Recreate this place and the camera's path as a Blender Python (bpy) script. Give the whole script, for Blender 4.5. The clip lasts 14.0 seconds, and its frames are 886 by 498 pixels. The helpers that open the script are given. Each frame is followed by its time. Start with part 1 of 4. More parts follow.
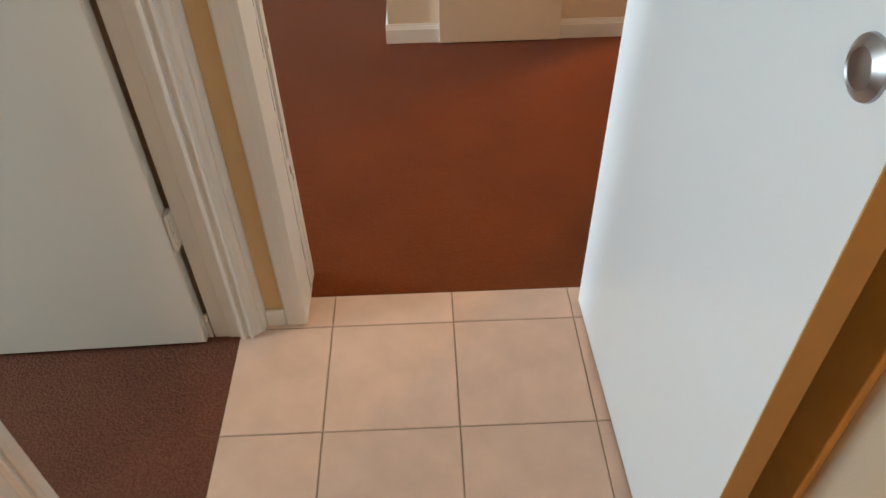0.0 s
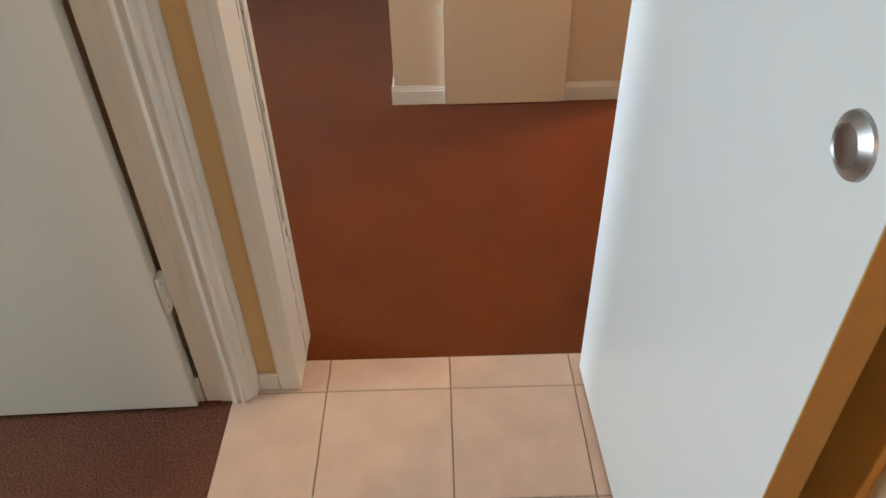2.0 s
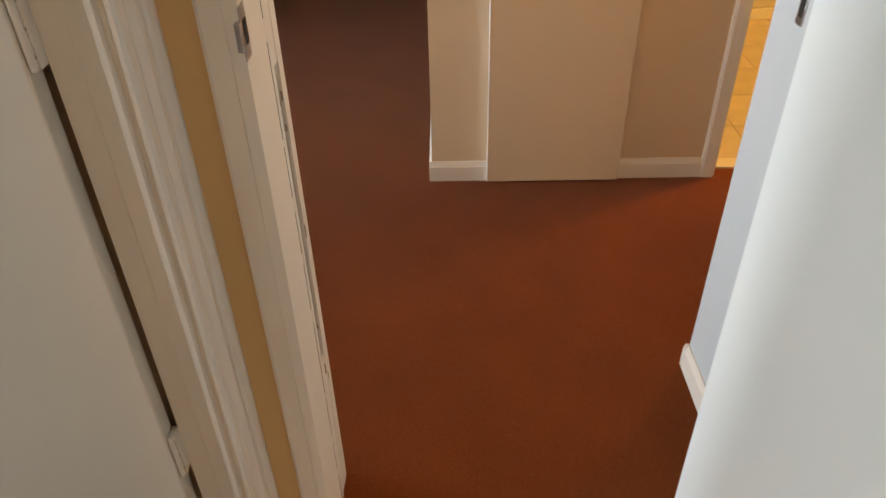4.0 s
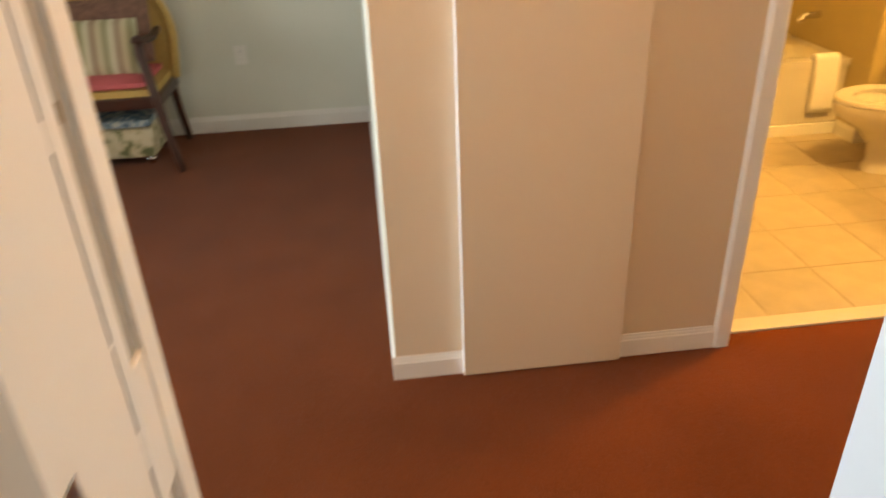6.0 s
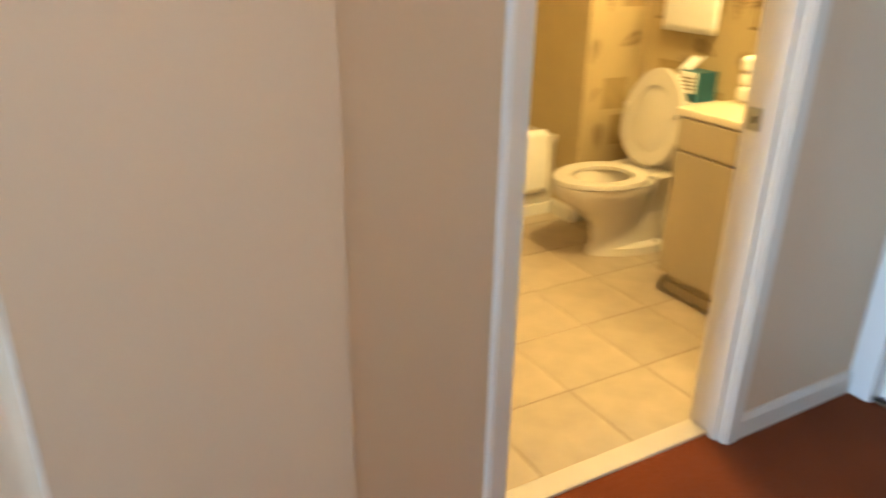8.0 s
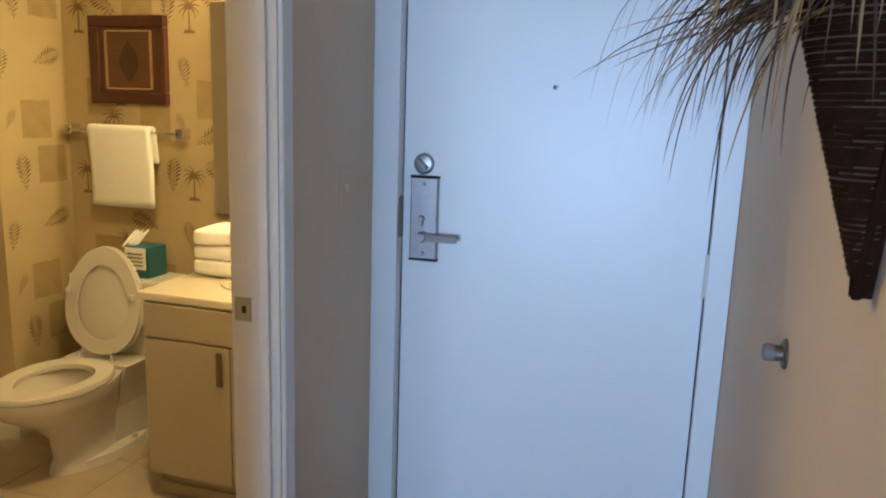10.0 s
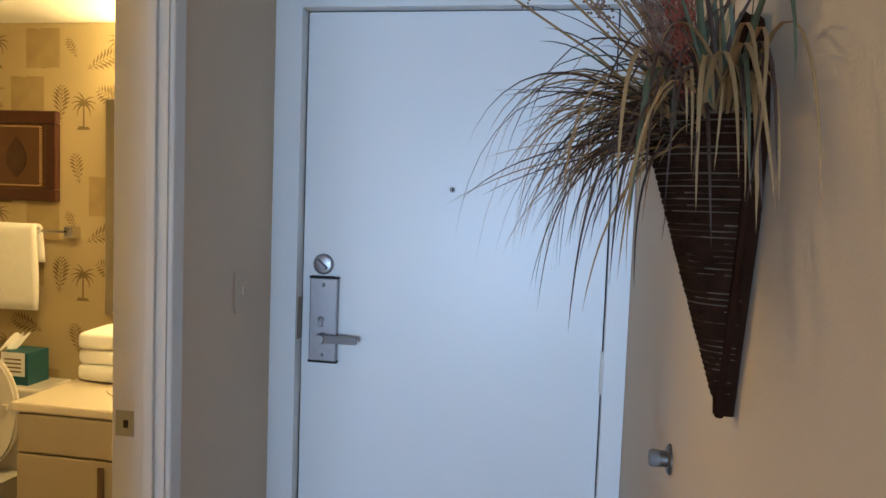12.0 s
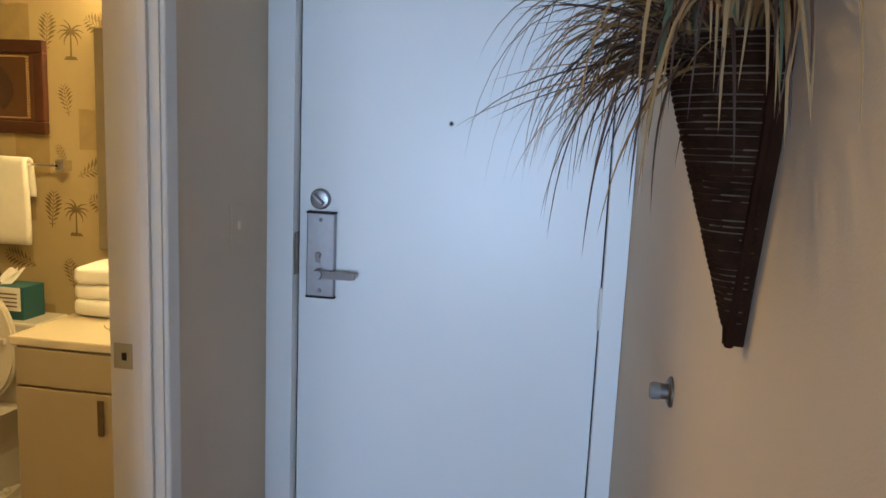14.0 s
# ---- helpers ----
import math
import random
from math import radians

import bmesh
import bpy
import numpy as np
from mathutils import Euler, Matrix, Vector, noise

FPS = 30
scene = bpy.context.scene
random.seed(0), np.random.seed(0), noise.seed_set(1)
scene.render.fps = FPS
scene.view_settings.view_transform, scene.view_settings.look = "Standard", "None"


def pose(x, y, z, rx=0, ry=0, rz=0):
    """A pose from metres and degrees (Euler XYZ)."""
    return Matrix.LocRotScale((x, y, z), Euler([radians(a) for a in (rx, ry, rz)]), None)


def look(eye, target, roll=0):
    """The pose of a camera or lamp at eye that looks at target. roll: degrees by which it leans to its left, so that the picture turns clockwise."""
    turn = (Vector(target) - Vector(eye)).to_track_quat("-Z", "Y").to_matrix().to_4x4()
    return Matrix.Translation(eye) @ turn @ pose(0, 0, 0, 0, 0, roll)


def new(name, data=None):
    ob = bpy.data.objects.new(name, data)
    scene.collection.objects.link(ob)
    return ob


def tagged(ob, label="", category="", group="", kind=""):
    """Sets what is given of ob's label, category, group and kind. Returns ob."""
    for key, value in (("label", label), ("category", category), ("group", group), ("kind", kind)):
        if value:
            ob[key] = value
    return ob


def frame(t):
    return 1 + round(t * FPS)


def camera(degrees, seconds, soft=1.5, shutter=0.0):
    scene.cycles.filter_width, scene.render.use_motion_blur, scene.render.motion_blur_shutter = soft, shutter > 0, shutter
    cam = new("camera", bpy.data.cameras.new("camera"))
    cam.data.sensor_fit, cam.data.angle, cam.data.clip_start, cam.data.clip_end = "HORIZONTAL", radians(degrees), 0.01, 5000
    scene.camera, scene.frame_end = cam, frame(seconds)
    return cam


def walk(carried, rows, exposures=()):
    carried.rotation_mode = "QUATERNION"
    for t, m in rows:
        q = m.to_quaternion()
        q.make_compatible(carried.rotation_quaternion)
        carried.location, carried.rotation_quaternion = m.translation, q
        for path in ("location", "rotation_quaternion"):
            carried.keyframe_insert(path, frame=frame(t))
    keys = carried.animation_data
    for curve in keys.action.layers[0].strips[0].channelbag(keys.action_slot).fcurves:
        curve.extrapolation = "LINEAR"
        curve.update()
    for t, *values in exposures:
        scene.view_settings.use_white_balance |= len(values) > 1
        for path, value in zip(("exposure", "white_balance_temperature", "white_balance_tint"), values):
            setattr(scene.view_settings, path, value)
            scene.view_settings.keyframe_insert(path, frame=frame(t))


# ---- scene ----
cam = camera(63.0, 14.0, 1.5, 0.4)
PATH = [
    (0, (-0.057, -1.42, 1.498), (-0.021, 0.04, 0.131), -1.2),
    (0.5, (-0.031, -1.407, 1.492), (0.014, 0.043, 0.115), -0.5),
    (1, (-0.016, -1.403, 1.481), (0.027, 0.093, 0.155), -0.4),
    (1.5, (-0.023, -1.415, 1.497), (0.022, 0.146, 0.247), -0.2),
    (2, (-0.014, -1.383, 1.495), (-0.01, 0.177, 0.243), -1.5),
    (4.5, (-0.149, -0.883, 1.501), (-0.187, 0.774, 0.381), -1.0),
    (5, (-0.146, -0.74, 1.503), (-0.29, 0.951, 0.444), -1.8),
    (5.5, (-0.144, -0.612, 1.503), (-0.316, 1.083, 0.457), -2.7),
    (6, (-0.224, -0.383, 1.5), (-0.048, 1.366, 0.546), -2.3),
    (6.5, (-0.233, -0.208, 1.465), (0.183, 1.541, 0.588), -2.5),
    (7, (-0.14, -0.019, 1.445), (0.391, 1.708, 0.588), -2.0),
    (7.5, (-0.039, 0.193, 1.445), (0.515, 1.939, 0.641), -2.6),
    (7.8, (0.049, 0.266, 1.353), (0.734, 1.975, 0.571), 0.5),
    (8, (0.118, 0.395, 1.362), (1.022, 1.994, 0.58), 1.0),
    (8.2, (0.118, 0.5, 1.385), (1.325, 1.92, 0.612), 1.3),
    (8.5, (0.124, 0.565, 1.426), (1.53, 1.747, 0.634), 1.3),
    (9, (0.152, 0.665, 1.43), (1.825, 1.503, 0.72), 1.3),
    (9.2, (0.174, 0.68, 1.43), (1.915, 1.43, 0.786), 1.3),
    (11.5, (0.236, 0.634, 1.492), (2.195, 1.015, 1.36), 1.8),
    (12, (0.233, 0.633, 1.489), (2.201, 0.969, 1.357), 2.1),
    (12.5, (0.237, 0.636, 1.478), (2.206, 0.956, 1.334), 2.2),
    (13, (0.24, 0.64, 1.471), (2.207, 0.954, 1.294), 2.5),
    (13.5, (0.249, 0.647, 1.474), (2.21, 0.965, 1.24), 2.5),
    (14, (0.254, 0.648, 1.471), (2.207, 0.96, 1.177), 2.5),
]
EXPOSURES = [(0, 0.22, 8500, 26), (2.2, 0.22, 8500, 26), (4.5, -0.02, 10000, 30), (6.5, 0.62, 8900, 26), (7.5, 0.62, 6700, 17), (8.3, 0.38, 5800, 15), (9.0, -0.12, 5200, 18), (11.5, -0.62, 5800, 18.5), (14, -0.62, 5800, 18.5)]
walk(cam, [(t, look(eye, target, roll)) for t, eye, target, roll in PATH], EXPOSURES)

# ---- world and light ----
world = bpy.data.worlds.new("sky")
scene.world = world
world.use_nodes = True
wn = world.node_tree.nodes
sky = wn.new("ShaderNodeTexSky")
sky.sky_type, sky.sun_disc = "NISHITA", False
sky.sun_elevation, sky.sun_rotation = radians(40), radians(250)
wn["Background"].inputs["Strength"].default_value = 0.12
world.node_tree.links.new(sky.outputs["Color"], wn["Background"].inputs["Color"])


def area_lamp(name, eye, target, sx, sy, watts, colour, spread=180):
    d = bpy.data.lights.new(name, "AREA")
    d.shape, d.size, d.size_y, d.energy, d.color = "RECTANGLE", sx, sy, watts, colour
    d.spread = radians(spread)
    ob = new(name, d)
    ob.matrix_world = look(eye, target)
    return ob


DAY = (0.53, 0.78, 1.0)
WARM = (1.0, 0.70, 0.235)
DAY_LEFT = (0.49, 0.78, 1.0)
# daylight in the three window openings
area_lamp("bedroom_daylight", (-4.66, 1.35, 0.95), (0, 1.25, 1.25), 1.3, 1.5, 74, DAY, 85)
area_lamp("left_room_daylight", (-3.66, -0.85, 1.4), (0, -0.75, 1.1), 0.9, 1.3, 86, DAY_LEFT)
# weak general fill from the back; the window it stands in is added, unseen
area_lamp("kitchen_daylight", (0.0, -3.66, 1.45), (0, 0, 1.0), 0.7, 1.0, 4, DAY)


# ---- materials ----
def mat(name, colour, rough=0.5, metal=0.0, var=0.08, scale=6.0, bump=0.0, bump_scale=200.0, spec=0.5, coat=0.0):
    """A painted or plain surface with blotches at one scale and fine relief at another."""
    m = bpy.data.materials.new(name)
    m.use_nodes = True
    n, l = m.node_tree.nodes, m.node_tree.links
    p = n["Principled BSDF"]
    p.inputs["Roughness"].default_value, p.inputs["Metallic"].default_value = rough, metal
    p.inputs["Specular IOR Level"].default_value = spec
    p.inputs["Coat Weight"].default_value = coat
    tc = n.new("ShaderNodeTexCoord")
    big = n.new("ShaderNodeTexNoise")
    big.inputs["Scale"].default_value, big.inputs["Detail"].default_value = scale, 6
    l.new(tc.outputs["Object"], big.inputs["Vector"])
    ramp = n.new("ShaderNodeMixRGB")
    ramp.inputs["Color1"].default_value = (*[c * (1 - var) for c in colour], 1)
    ramp.inputs["Color2"].default_value = (*[min(1, c * (1 + var)) for c in colour], 1)
    l.new(big.outputs["Fac"], ramp.inputs["Fac"])
    l.new(ramp.outputs["Color"], p.inputs["Base Color"])
    if bump:
        fine = n.new("ShaderNodeTexNoise")
        fine.inputs["Scale"].default_value, fine.inputs["Detail"].default_value = bump_scale, 3
        l.new(tc.outputs["Object"], fine.inputs["Vector"])
        b = n.new("ShaderNodeBump")
        b.inputs["Strength"].default_value, b.inputs["Distance"].default_value = bump, 0.003
        l.new(fine.outputs["Fac"], b.inputs["Height"])
        l.new(b.outputs["Normal"], p.inputs["Normal"])
    return m


WALL = mat("beige_wall_paint", (0.64, 0.52, 0.38), 0.7, var=0.03, scale=3, bump=0.12, bump_scale=260)
# beige wall darkened to golden brown: the doorway strip's shade is in this colour
WALL_SHADE = mat("golden_brown_wall_shade", (0.58, 0.39, 0.195), 0.6, var=0.10, scale=5, bump=0.10, bump_scale=180)
WALL_GREEN = mat("pale_green_wall_paint", (0.63, 0.64, 0.55), 0.7, var=0.03, scale=3, bump=0.12, bump_scale=260)
WALLPAPER = mat("tan_wallpaper", (0.42, 0.33, 0.165), 0.65, var=0.10, scale=5, bump=0.06, bump_scale=90)
WALL_BATH = mat("bath_wall_paint", (0.46, 0.40, 0.29), 0.6, var=0.04, scale=4, bump=0.05)
CEIL = mat("ceiling_paint", (0.82, 0.81, 0.78), 0.8, var=0.02, bump=0.3, bump_scale=120)
TRIM = mat("white_trim_paint", (0.70, 0.675, 0.62), 0.4, var=0.04, scale=9, bump=0.08, bump_scale=60)
DOOR_WHITE = mat("white_door_paint", (0.80, 0.81, 0.81), 0.36, var=0.02, scale=4, bump=0.05, bump_scale=150)
WOOD_EDGE = mat("tan_wood_edge", (0.48, 0.27, 0.08), 0.5, var=0.12, scale=20)
# door white with the cool tint of daylight mixed into the colour
DOOR_DAYLIT = mat("daylit_white_door_paint", (0.72, 0.81, 0.84), 0.30, var=0.02, scale=4, bump=0.05, bump_scale=150)
DOOR_WARM = mat("off_white_door_paint", (0.66, 0.64, 0.58), 0.35, var=0.03, scale=4, bump=0.05, bump_scale=150)
LOCK_STEEL = mat("dull_lock_steel", (0.33, 0.315, 0.325), 0.38, 1.0, var=0.12, scale=60)
STEEL = mat("brushed_steel", (0.40, 0.415, 0.435), 0.3, 1.0, var=0.08, scale=40)
PORCELAIN = mat("white_porcelain", (0.60, 0.56, 0.48), 0.12, var=0.02, coat=0.3)
CABINET = mat("cream_cabinet_paint", (0.37, 0.305, 0.195), 0.4, var=0.03, scale=5)
COUNTER = mat("cream_cultured_marble", (0.60, 0.53, 0.39), 0.2, var=0.05, scale=8)
GROUT = mat("grey_brown_grout", (0.29, 0.22, 0.155), 0.9, var=0.15, scale=40)
THRESH = mat("cream_marble_threshold", (0.58, 0.52, 0.42), 0.35, var=0.06, scale=15)


def carpet_mat(name, a, b, tuft=230, relief=0.006):
    m = mat(name, a, 0.95, var=0.0, spec=0.03)
    n, l = m.node_tree.nodes, m.node_tree.links
    p = n["Principled BSDF"]
    tc = n.new("ShaderNodeTexCoord")
    pile = n.new("ShaderNodeTexNoise")
    pile.inputs["Scale"].default_value, pile.inputs["Detail"].default_value = tuft, 5
    wear = n.new("ShaderNodeTexNoise")
    wear.inputs["Scale"].default_value, wear.inputs["Detail"].default_value = 3.5, 5
    l.new(tc.outputs["Object"], pile.inputs["Vector"])
    l.new(tc.outputs["Object"], wear.inputs["Vector"])
    mix = n.new("ShaderNodeMixRGB")
    mix.inputs["Color1"].default_value, mix.inputs["Color2"].default_value = (*b, 1), (*a, 1)
    l.new(pile.outputs["Fac"], mix.inputs["Fac"])
    mul = n.new("ShaderNodeMixRGB")
    mul.blend_type = "MULTIPLY"
    mul.inputs["Fac"].default_value = 0.55
    l.new(mix.outputs["Color"], mul.inputs["Color1"])
    wear_bw = n.new("ShaderNodeMapRange")
    wear_bw.inputs["From Min"].default_value, wear_bw.inputs["From Max"].default_value = 0.3, 0.7
    wear_bw.inputs["To Min"].default_value, wear_bw.inputs["To Max"].default_value = 0.76, 1.12
    l.new(wear.outputs["Fac"], wear_bw.inputs["Value"])
    l.new(wear_bw.outputs["Result"], mul.inputs["Color2"])
    l.new(mul.outputs["Color"], p.inputs["Base Color"])
    bmp = n.new("ShaderNodeBump")
    bmp.inputs["Strength"].default_value, bmp.inputs["Distance"].default_value = 0.8, relief
    l.new(pile.outputs["Fac"], bmp.inputs["Height"])
    l.new(bmp.outputs["Normal"], p.inputs["Normal"])
    return m


CARPET = carpet_mat("rust_red_carpet", (0.235, 0.057, 0.017), (0.097, 0.0235, 0.0075))
CARPET.node_tree.nodes["Principled BSDF"].inputs["Sheen Weight"].default_value = 0.11
CARPET.node_tree.nodes["Principled BSDF"].inputs["Sheen Roughness"].default_value = 0.35
CARPET_BROWN = carpet_mat("brown_carpet", (0.23, 0.090, 0.058), (0.070, 0.028, 0.018), 150, 0.009)


def tile_mat(name, colour, rough):
    m = mat(name, colour, rough, var=0.24, scale=9, bump=0.05, bump_scale=40)
    n, l = m.node_tree.nodes, m.node_tree.links
    info = n.new("ShaderNodeObjectInfo")
    hsv = n.new("ShaderNodeHueSaturation")
    rng = n.new("ShaderNodeMapRange")
    rng.inputs["To Min"].default_value, rng.inputs["To Max"].default_value = 0.94, 1.05
    l.new(info.outputs["Random"], rng.inputs["Value"])
    l.new(rng.outputs["Result"], hsv.inputs["Value"])
    mixout = [x for x in n if x.bl_idname == "ShaderNodeMixRGB"][0]
    l.new(mixout.outputs["Color"], hsv.inputs["Color"])
    l.new(hsv.outputs["Color"], n["Principled BSDF"].inputs["Base Color"])
    return m


TILE = tile_mat("beige_ceramic_tile", (0.57, 0.405, 0.315), 0.35)
TILE_BATH = tile_mat("cream_ceramic_tile", (0.42, 0.345, 0.245), 0.35)


# ---- building helpers ----
def box(bm, x0, x1, y0, y1, z0, z1, bevel=0.0):
    m = Matrix.LocRotScale(((x0 + x1) / 2, (y0 + y1) / 2, (z0 + z1) / 2), None, (abs(x1 - x0), abs(y1 - y0), abs(z1 - z0)))
    r = bmesh.ops.create_cube(bm, size=1, matrix=m)
    if bevel:
        edges = {e for v in r["verts"] for e in v.link_edges}
        bmesh.ops.bevel(bm, geom=list(edges), offset=bevel, segments=2, affect="EDGES", profile=0.5)
    return bm


def B(x0, x1, y0, y1, z0, z1, bevel=0.0):
    return box(bmesh.new(), x0, x1, y0, y1, z0, z1, bevel)


def turned(profile, n=32, axis="Z"):
    """A turned solid from (radius, height) pairs."""
    bm = bmesh.new()
    rings = []
    for r, z in profile:
        rings.append([bm.verts.new((r * math.cos(2 * math.pi * i / n), r * math.sin(2 * math.pi * i / n), z)) for i in range(n)])
    for a, b in zip(rings, rings[1:]):
        for i in range(n):
            bm.faces.new((a[i], a[(i + 1) % n], b[(i + 1) % n], b[i]))
    bm.faces.new(reversed(rings[0]))
    bm.faces.new(rings[-1])
    if axis == "X":
        bmesh.ops.rotate(bm, verts=bm.verts, matrix=Matrix.Rotation(radians(-90), 3, "Y"))
    if axis == "Y":
        bmesh.ops.rotate(bm, verts=bm.verts, matrix=Matrix.Rotation(radians(90), 3, "X"))
    return bm


def moved(bm, x, y, z):
    bmesh.ops.translate(bm, verts=bm.verts, vec=(x, y, z))
    return bm


def obj(name, bm, material, smooth=False):
    bmesh.ops.recalc_face_normals(bm, faces=bm.faces)
    me = bpy.data.meshes.new(name)
    bm.to_mesh(me)
    bm.free()
    me.materials.append(material)
    if smooth:
        me.polygons.foreach_set("use_smooth", [True] * len(me.polygons))
        me.set_sharp_from_angle(angle=radians(35))
    return new(name, me)


def part(name, bm, material, parent, label="", smooth=False):
    ob = obj(name, bm, material, smooth)
    ob.parent = parent
    if label:
        ob["label"] = label
    return ob


def struct(name, bm, material, label, category=""):
    return tagged(obj(name, bm, material), label, category or name.split("_")[0], "", "structure")


def thing(name, place, label, category, group="", rz=0):
    ob = new(name)
    ob.matrix_world = pose(*place, 0, 0, rz)
    ob.empty_display_size = 0.1
    return tagged(ob, label, category, group)


def joined(*boxes):
    bm = bmesh.new()
    for b in boxes:
        box(bm, *b)
    return bm


H = 2.44
# ---- structure ----
struct("floor_slab", B(-4.9, 3.2, -4.0, 4.6, -0.2, -0.02), GROUT, "plain concrete slab under the floors", "floor")
struct("floor_hall_carpet", joined((-4.7, -0.1, 0.004, 4.3, -0.03, -0.002), (-0.1, 2.42, 0.004, 1.57, -0.03, -0.002), (-0.1, 0.73, 1.57, 4.3, -0.03, -0.002)), CARPET, "worn rust red cut pile carpet", "carpet")
struct("floor_left_carpet", B(-3.7, -0.579, -3.7, -0.06, -0.03, -0.002), CARPET_BROWN, "brown cut pile carpet", "carpet")

# wall between hall and bathroom, with the bathroom doorway
struct("wall_hall_north", joined((-0.2, 0.915, 1.517, 1.637, 0, H), (1.735, 2.43, 1.517, 1.637, 0, H), (0.915, 1.735, 1.517, 1.637, 2.07, H)), WALL, "cream painted plaster wall of the hall", "wall")
struct("wall_hall_south", joined((0.537, 2.43, 0.0, 0.45, -0.01, H), (0.42, 2.43, -0.06, 0.0, -0.01, H)), WALL, "cream painted plaster wall beside the entry door", "wall")
struct("wall_entry", joined((2.312, 2.43, 0.455, 1.517, 2.11, H)), WALL, "cream painted wall over the entry door", "wall")
struct("wall_outer_east", B(2.43, 2.55, -0.06, 1.60, 0, H), WALL, "plain wall behind the entry door", "wall")
# bedroom
struct("wall_bedroom_east", B(-0.2, -0.08, 1.637, 4.2, 0, H), WALL_GREEN, "pale painted bedroom wall", "wall")
struct("wall_bedroom_north", B(-4.7, -0.08, 4.2, 4.32, 0, H), WALL_GREEN, "pale green painted bedroom wall with an outlet", "wall")
struct("wall_bedroom_south", B(-4.7, -0.42, 0.0, 0.10, -0.01, H), WALL, "cream painted wall between the rooms", "wall")
struct("wall_bedroom_west", joined((-4.82, -4.7, -0.1, 0.65, 0, H), (-4.82, -4.7, 2.05, 4.3, 0, H), (-4.82, -4.7, 0.65, 2.05, 0, 0.15), (-4.82, -4.7, 0.65, 2.05, 2.1, H)), WALL_GREEN, "pale painted bedroom wall with a window opening", "wall")
# left room and tiled vestibule
struct("wall_vestibule_west", joined((-0.63, -0.5, -3.7, -1.0, 0, H), (-0.63, -0.516, -0.12, -0.0, 0, H), (-0.63, -0.5, -1.0, -0.12, 2.08, H)), WALL, "cream painted wall with a doorway to the next room", "wall")
struct("wall_connecting_head", B(-0.426, 0.537, -0.06, 0.10, 2.07, H), WALL, "cream painted wall over the connecting doorway", "wall")
struct("wall_connecting_left", B(-0.515, -0.42, -0.088, -0.0, 0, H), WALL_SHADE, "wall strip beside the doorway, its shade painted golden brown", "wall")
struct("wall_vestibule_east", B(0.52, 0.64, -3.7, -0.06, 0, H), WALL, "cream painted wall behind the open door", "wall")
struct("wall_left_room_north", B(-3.7, -0.665, -0.12, -0.0, 0, H), WALL, "cream painted wall of the next room", "wall")
struct("wall_left_room_west", joined((-3.82, -3.7, -3.7, -1.3, 0, H), (-3.82, -3.7, -0.4, 0.0, 0, H), (-3.82, -3.7, -1.3, -0.4, 0, 0.75), (-3.82, -3.7, -1.3, -0.4, 2.05, H)), WALL, "cream painted wall with a window opening", "wall")
struct("wall_south", joined((-3.82, -0.4, -3.82, -3.7, 0, H), (0.4, 0.64, -3.82, -3.7, 0, H), (-0.4, 0.4, -3.82, -3.7, 0, 0.9), (-0.4, 0.4, -3.82, -3.7, 2.0, H)), WALL, "cream painted back wall with a window opening", "wall")
# bathroom
struct("wall_bath_east", B(2.85, 2.97, 1.637, 4.3, 0, H), WALLPAPER, "bathroom wall in tan palm pattern wallpaper", "wall")
struct("wall_bath_stub", B(2.48, 2.85, 3.19, 4.12, 0, H), WALLPAPER, "short papered bathroom wall at the end of the tub", "wall")
struct("wall_bath_north", B(0.73, 2.97, 4.12, 4.3, 0, H), WALL_BATH, "plain wall over the bathtub", "wall")
struct("wall_bath_west", B(0.73, 0.85, 1.637, 4.12, 0, H), WALL_BATH, "plain bathroom wall", "wall")
struct("ceiling_bath", B(0.85, 2.85, 1.637, 4.12, 2.14, H), CEIL, "low white plaster bathroom ceiling", "ceiling")
struct("ceiling", B(-4.9, 3.1, -4.0, 4.5, H, H + 0.12), CEIL, "white textured plaster ceiling", "ceiling")
# ---- more materials ----
DARK_WOOD = mat("dark_mahogany", (0.055, 0.018, 0.010), 0.3, var=0.35, scale=14)
BLACK = mat("black_gap", (0.012, 0.011, 0.010), 0.8, var=0.2)
CHROME = mat("polished_chrome", (0.72, 0.72, 0.72), 0.12, 1.0, var=0.03, scale=30)
BRONZE = mat("dark_bronze_pull", (0.22, 0.17, 0.12), 0.35, 1.0, var=0.2, scale=50)
TOWEL = mat("white_terry", (0.82, 0.80, 0.74), 0.95, var=0.05, scale=30, bump=0.7, bump_scale=420, spec=0.1)
WICKER = mat("honey_wicker", (0.50, 0.31, 0.09), 0.6, var=0.25, scale=60, bump=0.6, bump_scale=110)
PINK = mat("coral_pink_cloth", (0.60, 0.12, 0.12), 0.85, var=0.12, scale=20, bump=0.3)
FLORAL_DARK = mat("dark_floral_cloth", (0.20, 0.10, 0.07), 0.9, var=0.7, scale=30, bump=0.3)
TEAL = mat("teal_card", (0.016, 0.095, 0.115), 0.5, var=0.06, scale=12)
PAPER = mat("white_tissue", (0.80, 0.78, 0.74), 0.9, var=0.03)
PLASTIC = mat("ivory_plastic", (0.74, 0.72, 0.66), 0.4, var=0.02)
PIC_MAT = mat("brown_picture_mat", (0.085, 0.036, 0.013), 0.6, var=0.3, scale=18)
PIC_LEAF = mat("dark_leaf_print", (0.05, 0.022, 0.010), 0.7, var=0.3, scale=30)
GOLD_BEAD = mat("beaded_inner_edge", (0.42, 0.28, 0.12), 0.45, var=0.3, scale=60)
PRINT = mat("printed_tan_motif", (0.18, 0.13, 0.052), 0.7, var=0.25, scale=20)
